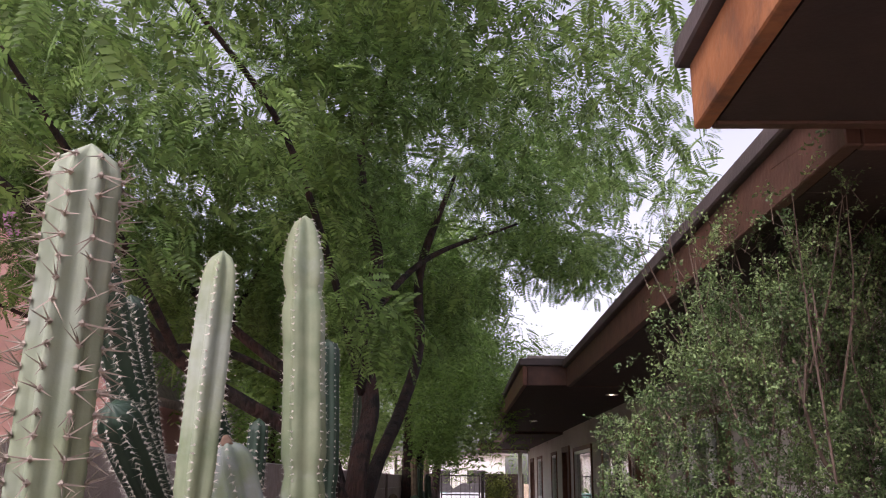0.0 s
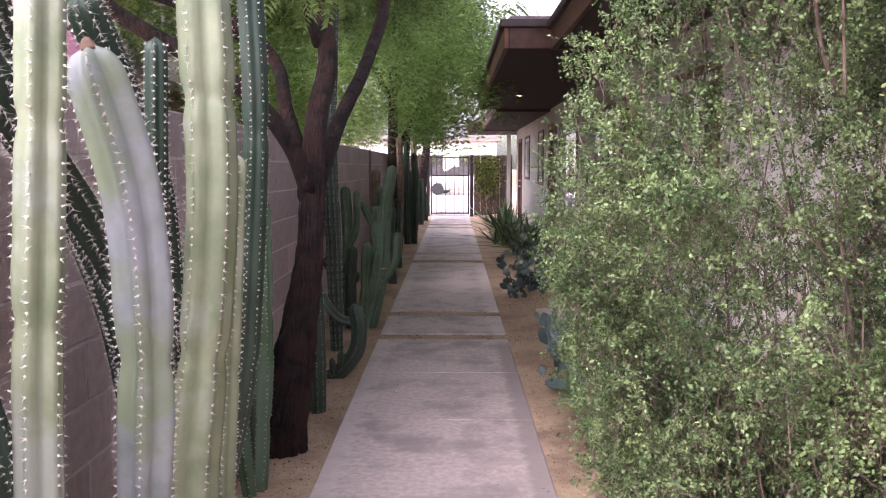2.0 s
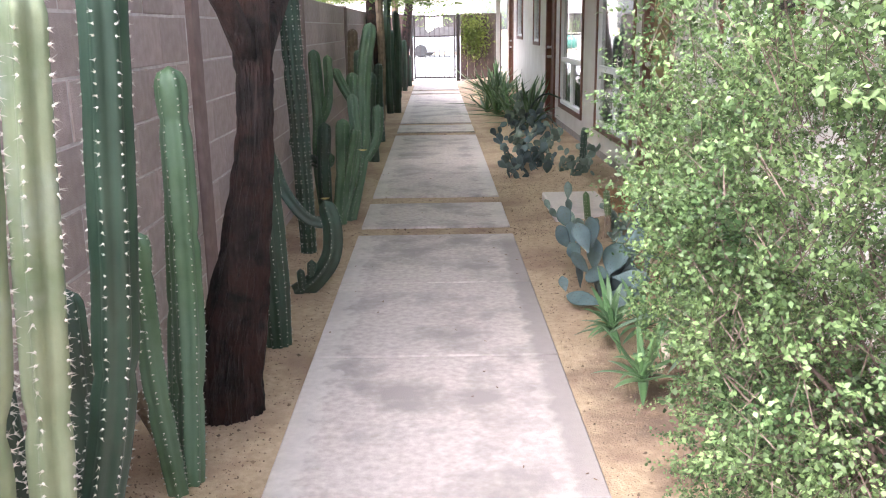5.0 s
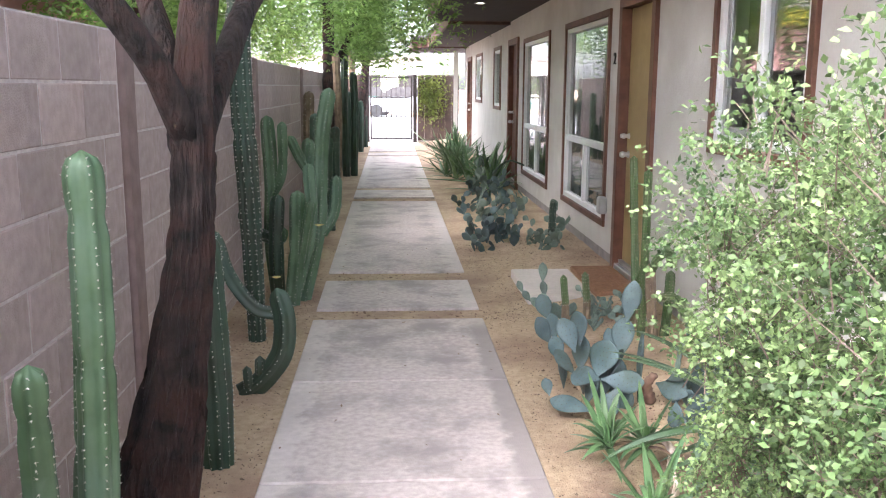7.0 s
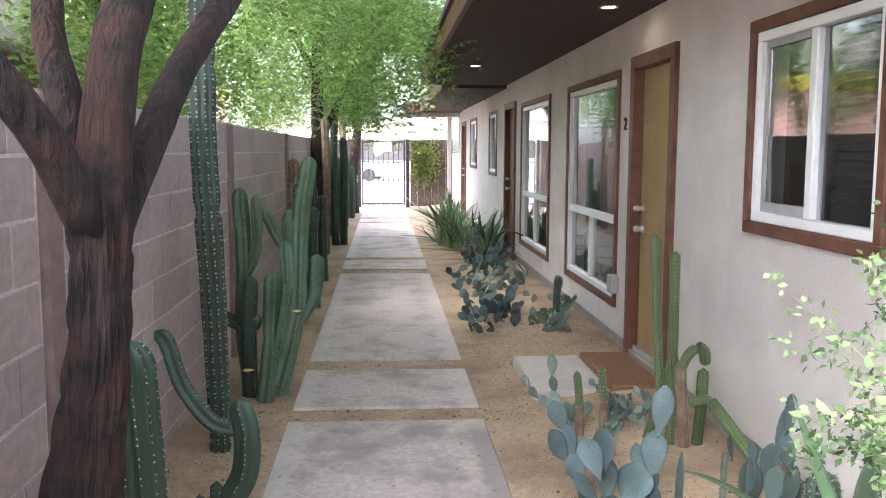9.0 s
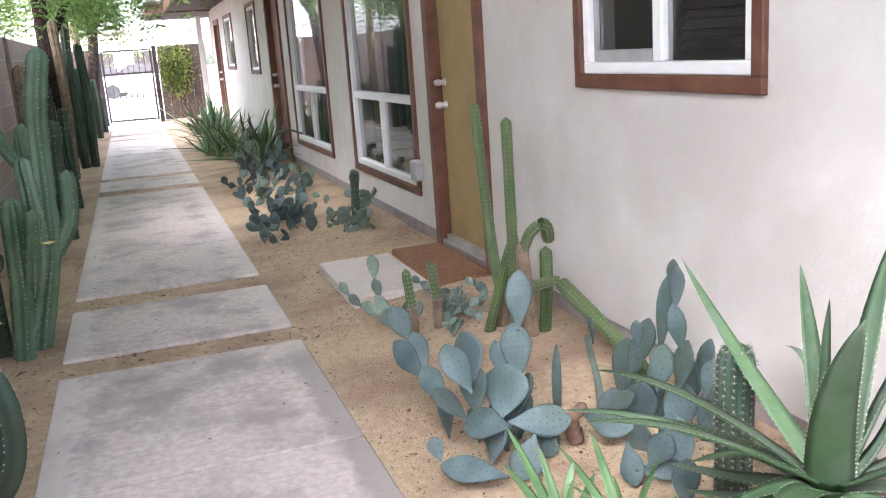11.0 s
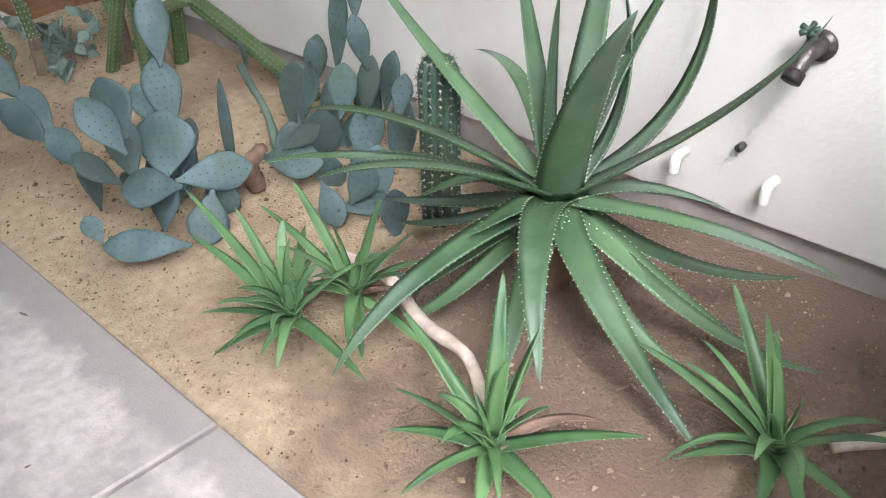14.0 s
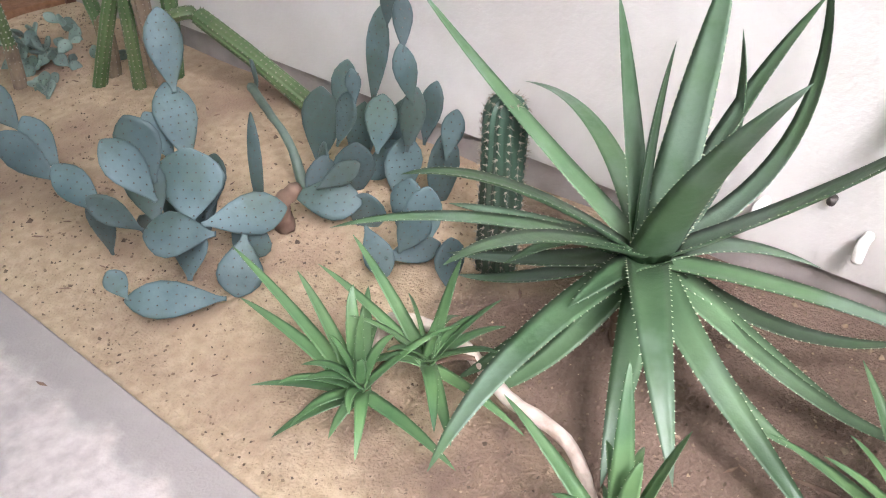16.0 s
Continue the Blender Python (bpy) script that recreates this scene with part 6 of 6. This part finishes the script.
for y0, y1 in ((9.64, 9.88), (10.80, 11.09), (15.61, 15.99)):
    for k in range(150):
        o = np.array([rng.uniform(-0.75, 0.9), rng.uniform(y0, y1), 0.0])
        o[2] = sand_z(o[0], o[1]) + 0.004
        s = rng.uniform(0.003, 0.011)
        lt.add(o + rng.normal(0, 1, (4, 3)) * s * np.array([1, 1, 0.4]), [(0, 1, 2), (0, 2, 3), (0, 3, 1), (1, 3, 2)])
tagged(part("leaf_litter", lt, TIPB), "dry brown leaf litter on sand and slabs", "leaf litter", kind="stuff")

# ---- block wall, last ----
WL = -1.12
wall = thing("wall_block", "pinkish grey concrete block garden wall with darker pilasters", "wall", kind="structure")
PIL = [-3.0, 0.65, 4.25, 7.80, 11.25, 14.95, 18.6, 22.2, 25.8]
bm_block = Build()
rounded(bm_block, -0.17, 0.0, -0.1935, 0.1935, 0.0, 0.1935, 0.004)
BLOCK_ME = bm_block.data("block", BLOCK)
bm_half = Build()
rounded(bm_half, -0.17, 0.0, -0.0925, 0.0925, 0.0, 0.1935, 0.004)
HALF_ME = bm_half.data("block_half", BLOCK)
rest = Build()
for s in range(len(PIL) - 1):
    a, e = PIL[s] + 0.085, PIL[s + 1] - 0.085
    near = 4.2 < (a + e) / 2 < 15
    for c in range(9):
        z = -0.131 + 0.203 * c
        y = a
        first = True
        while y < e - 0.03:
            w = 0.1935 if (first and c % 2) else 0.397
            first = False
            y1 = min(y + w, e)
            jx = rs.uniform(-0.0025, 0.0025)
            if near:
                me = BLOCK_ME if y1 - y > 0.39 else HALF_ME
                ob = new("block", me)
                ob.parent = wall
                ob.location = (WL + jx, (y + y1) / 2, z)
                full = 0.387 if me is BLOCK_ME else 0.185
                ob.scale = (1, (y1 - y - 0.010) / full, 1)
            else:
                rest.box(WL - 0.17, WL + jx, y + 0.005, y1 - 0.005, z, z + 0.1935)
            y = y1
tagged(part("blocks", rest, BLOCKI, wall), "further wall blocks", kind="stuff")
for s in range(len(PIL) - 1):
    b = Build()
    b.box(WL - 0.16, WL - 0.004, PIL[s] + 0.08, PIL[s + 1] - 0.08, -0.13, 1.692)
    part("mortar", b, MORTAR, wall, "pale mortar joints")
for y in PIL:
    b = Build()
    rounded(b, WL - 0.19, WL + 0.022, y - 0.08, y + 0.08, -0.13, 1.70, 0.015)
    part("pilaster", b, PILAST, wall, "darker brown pilaster")
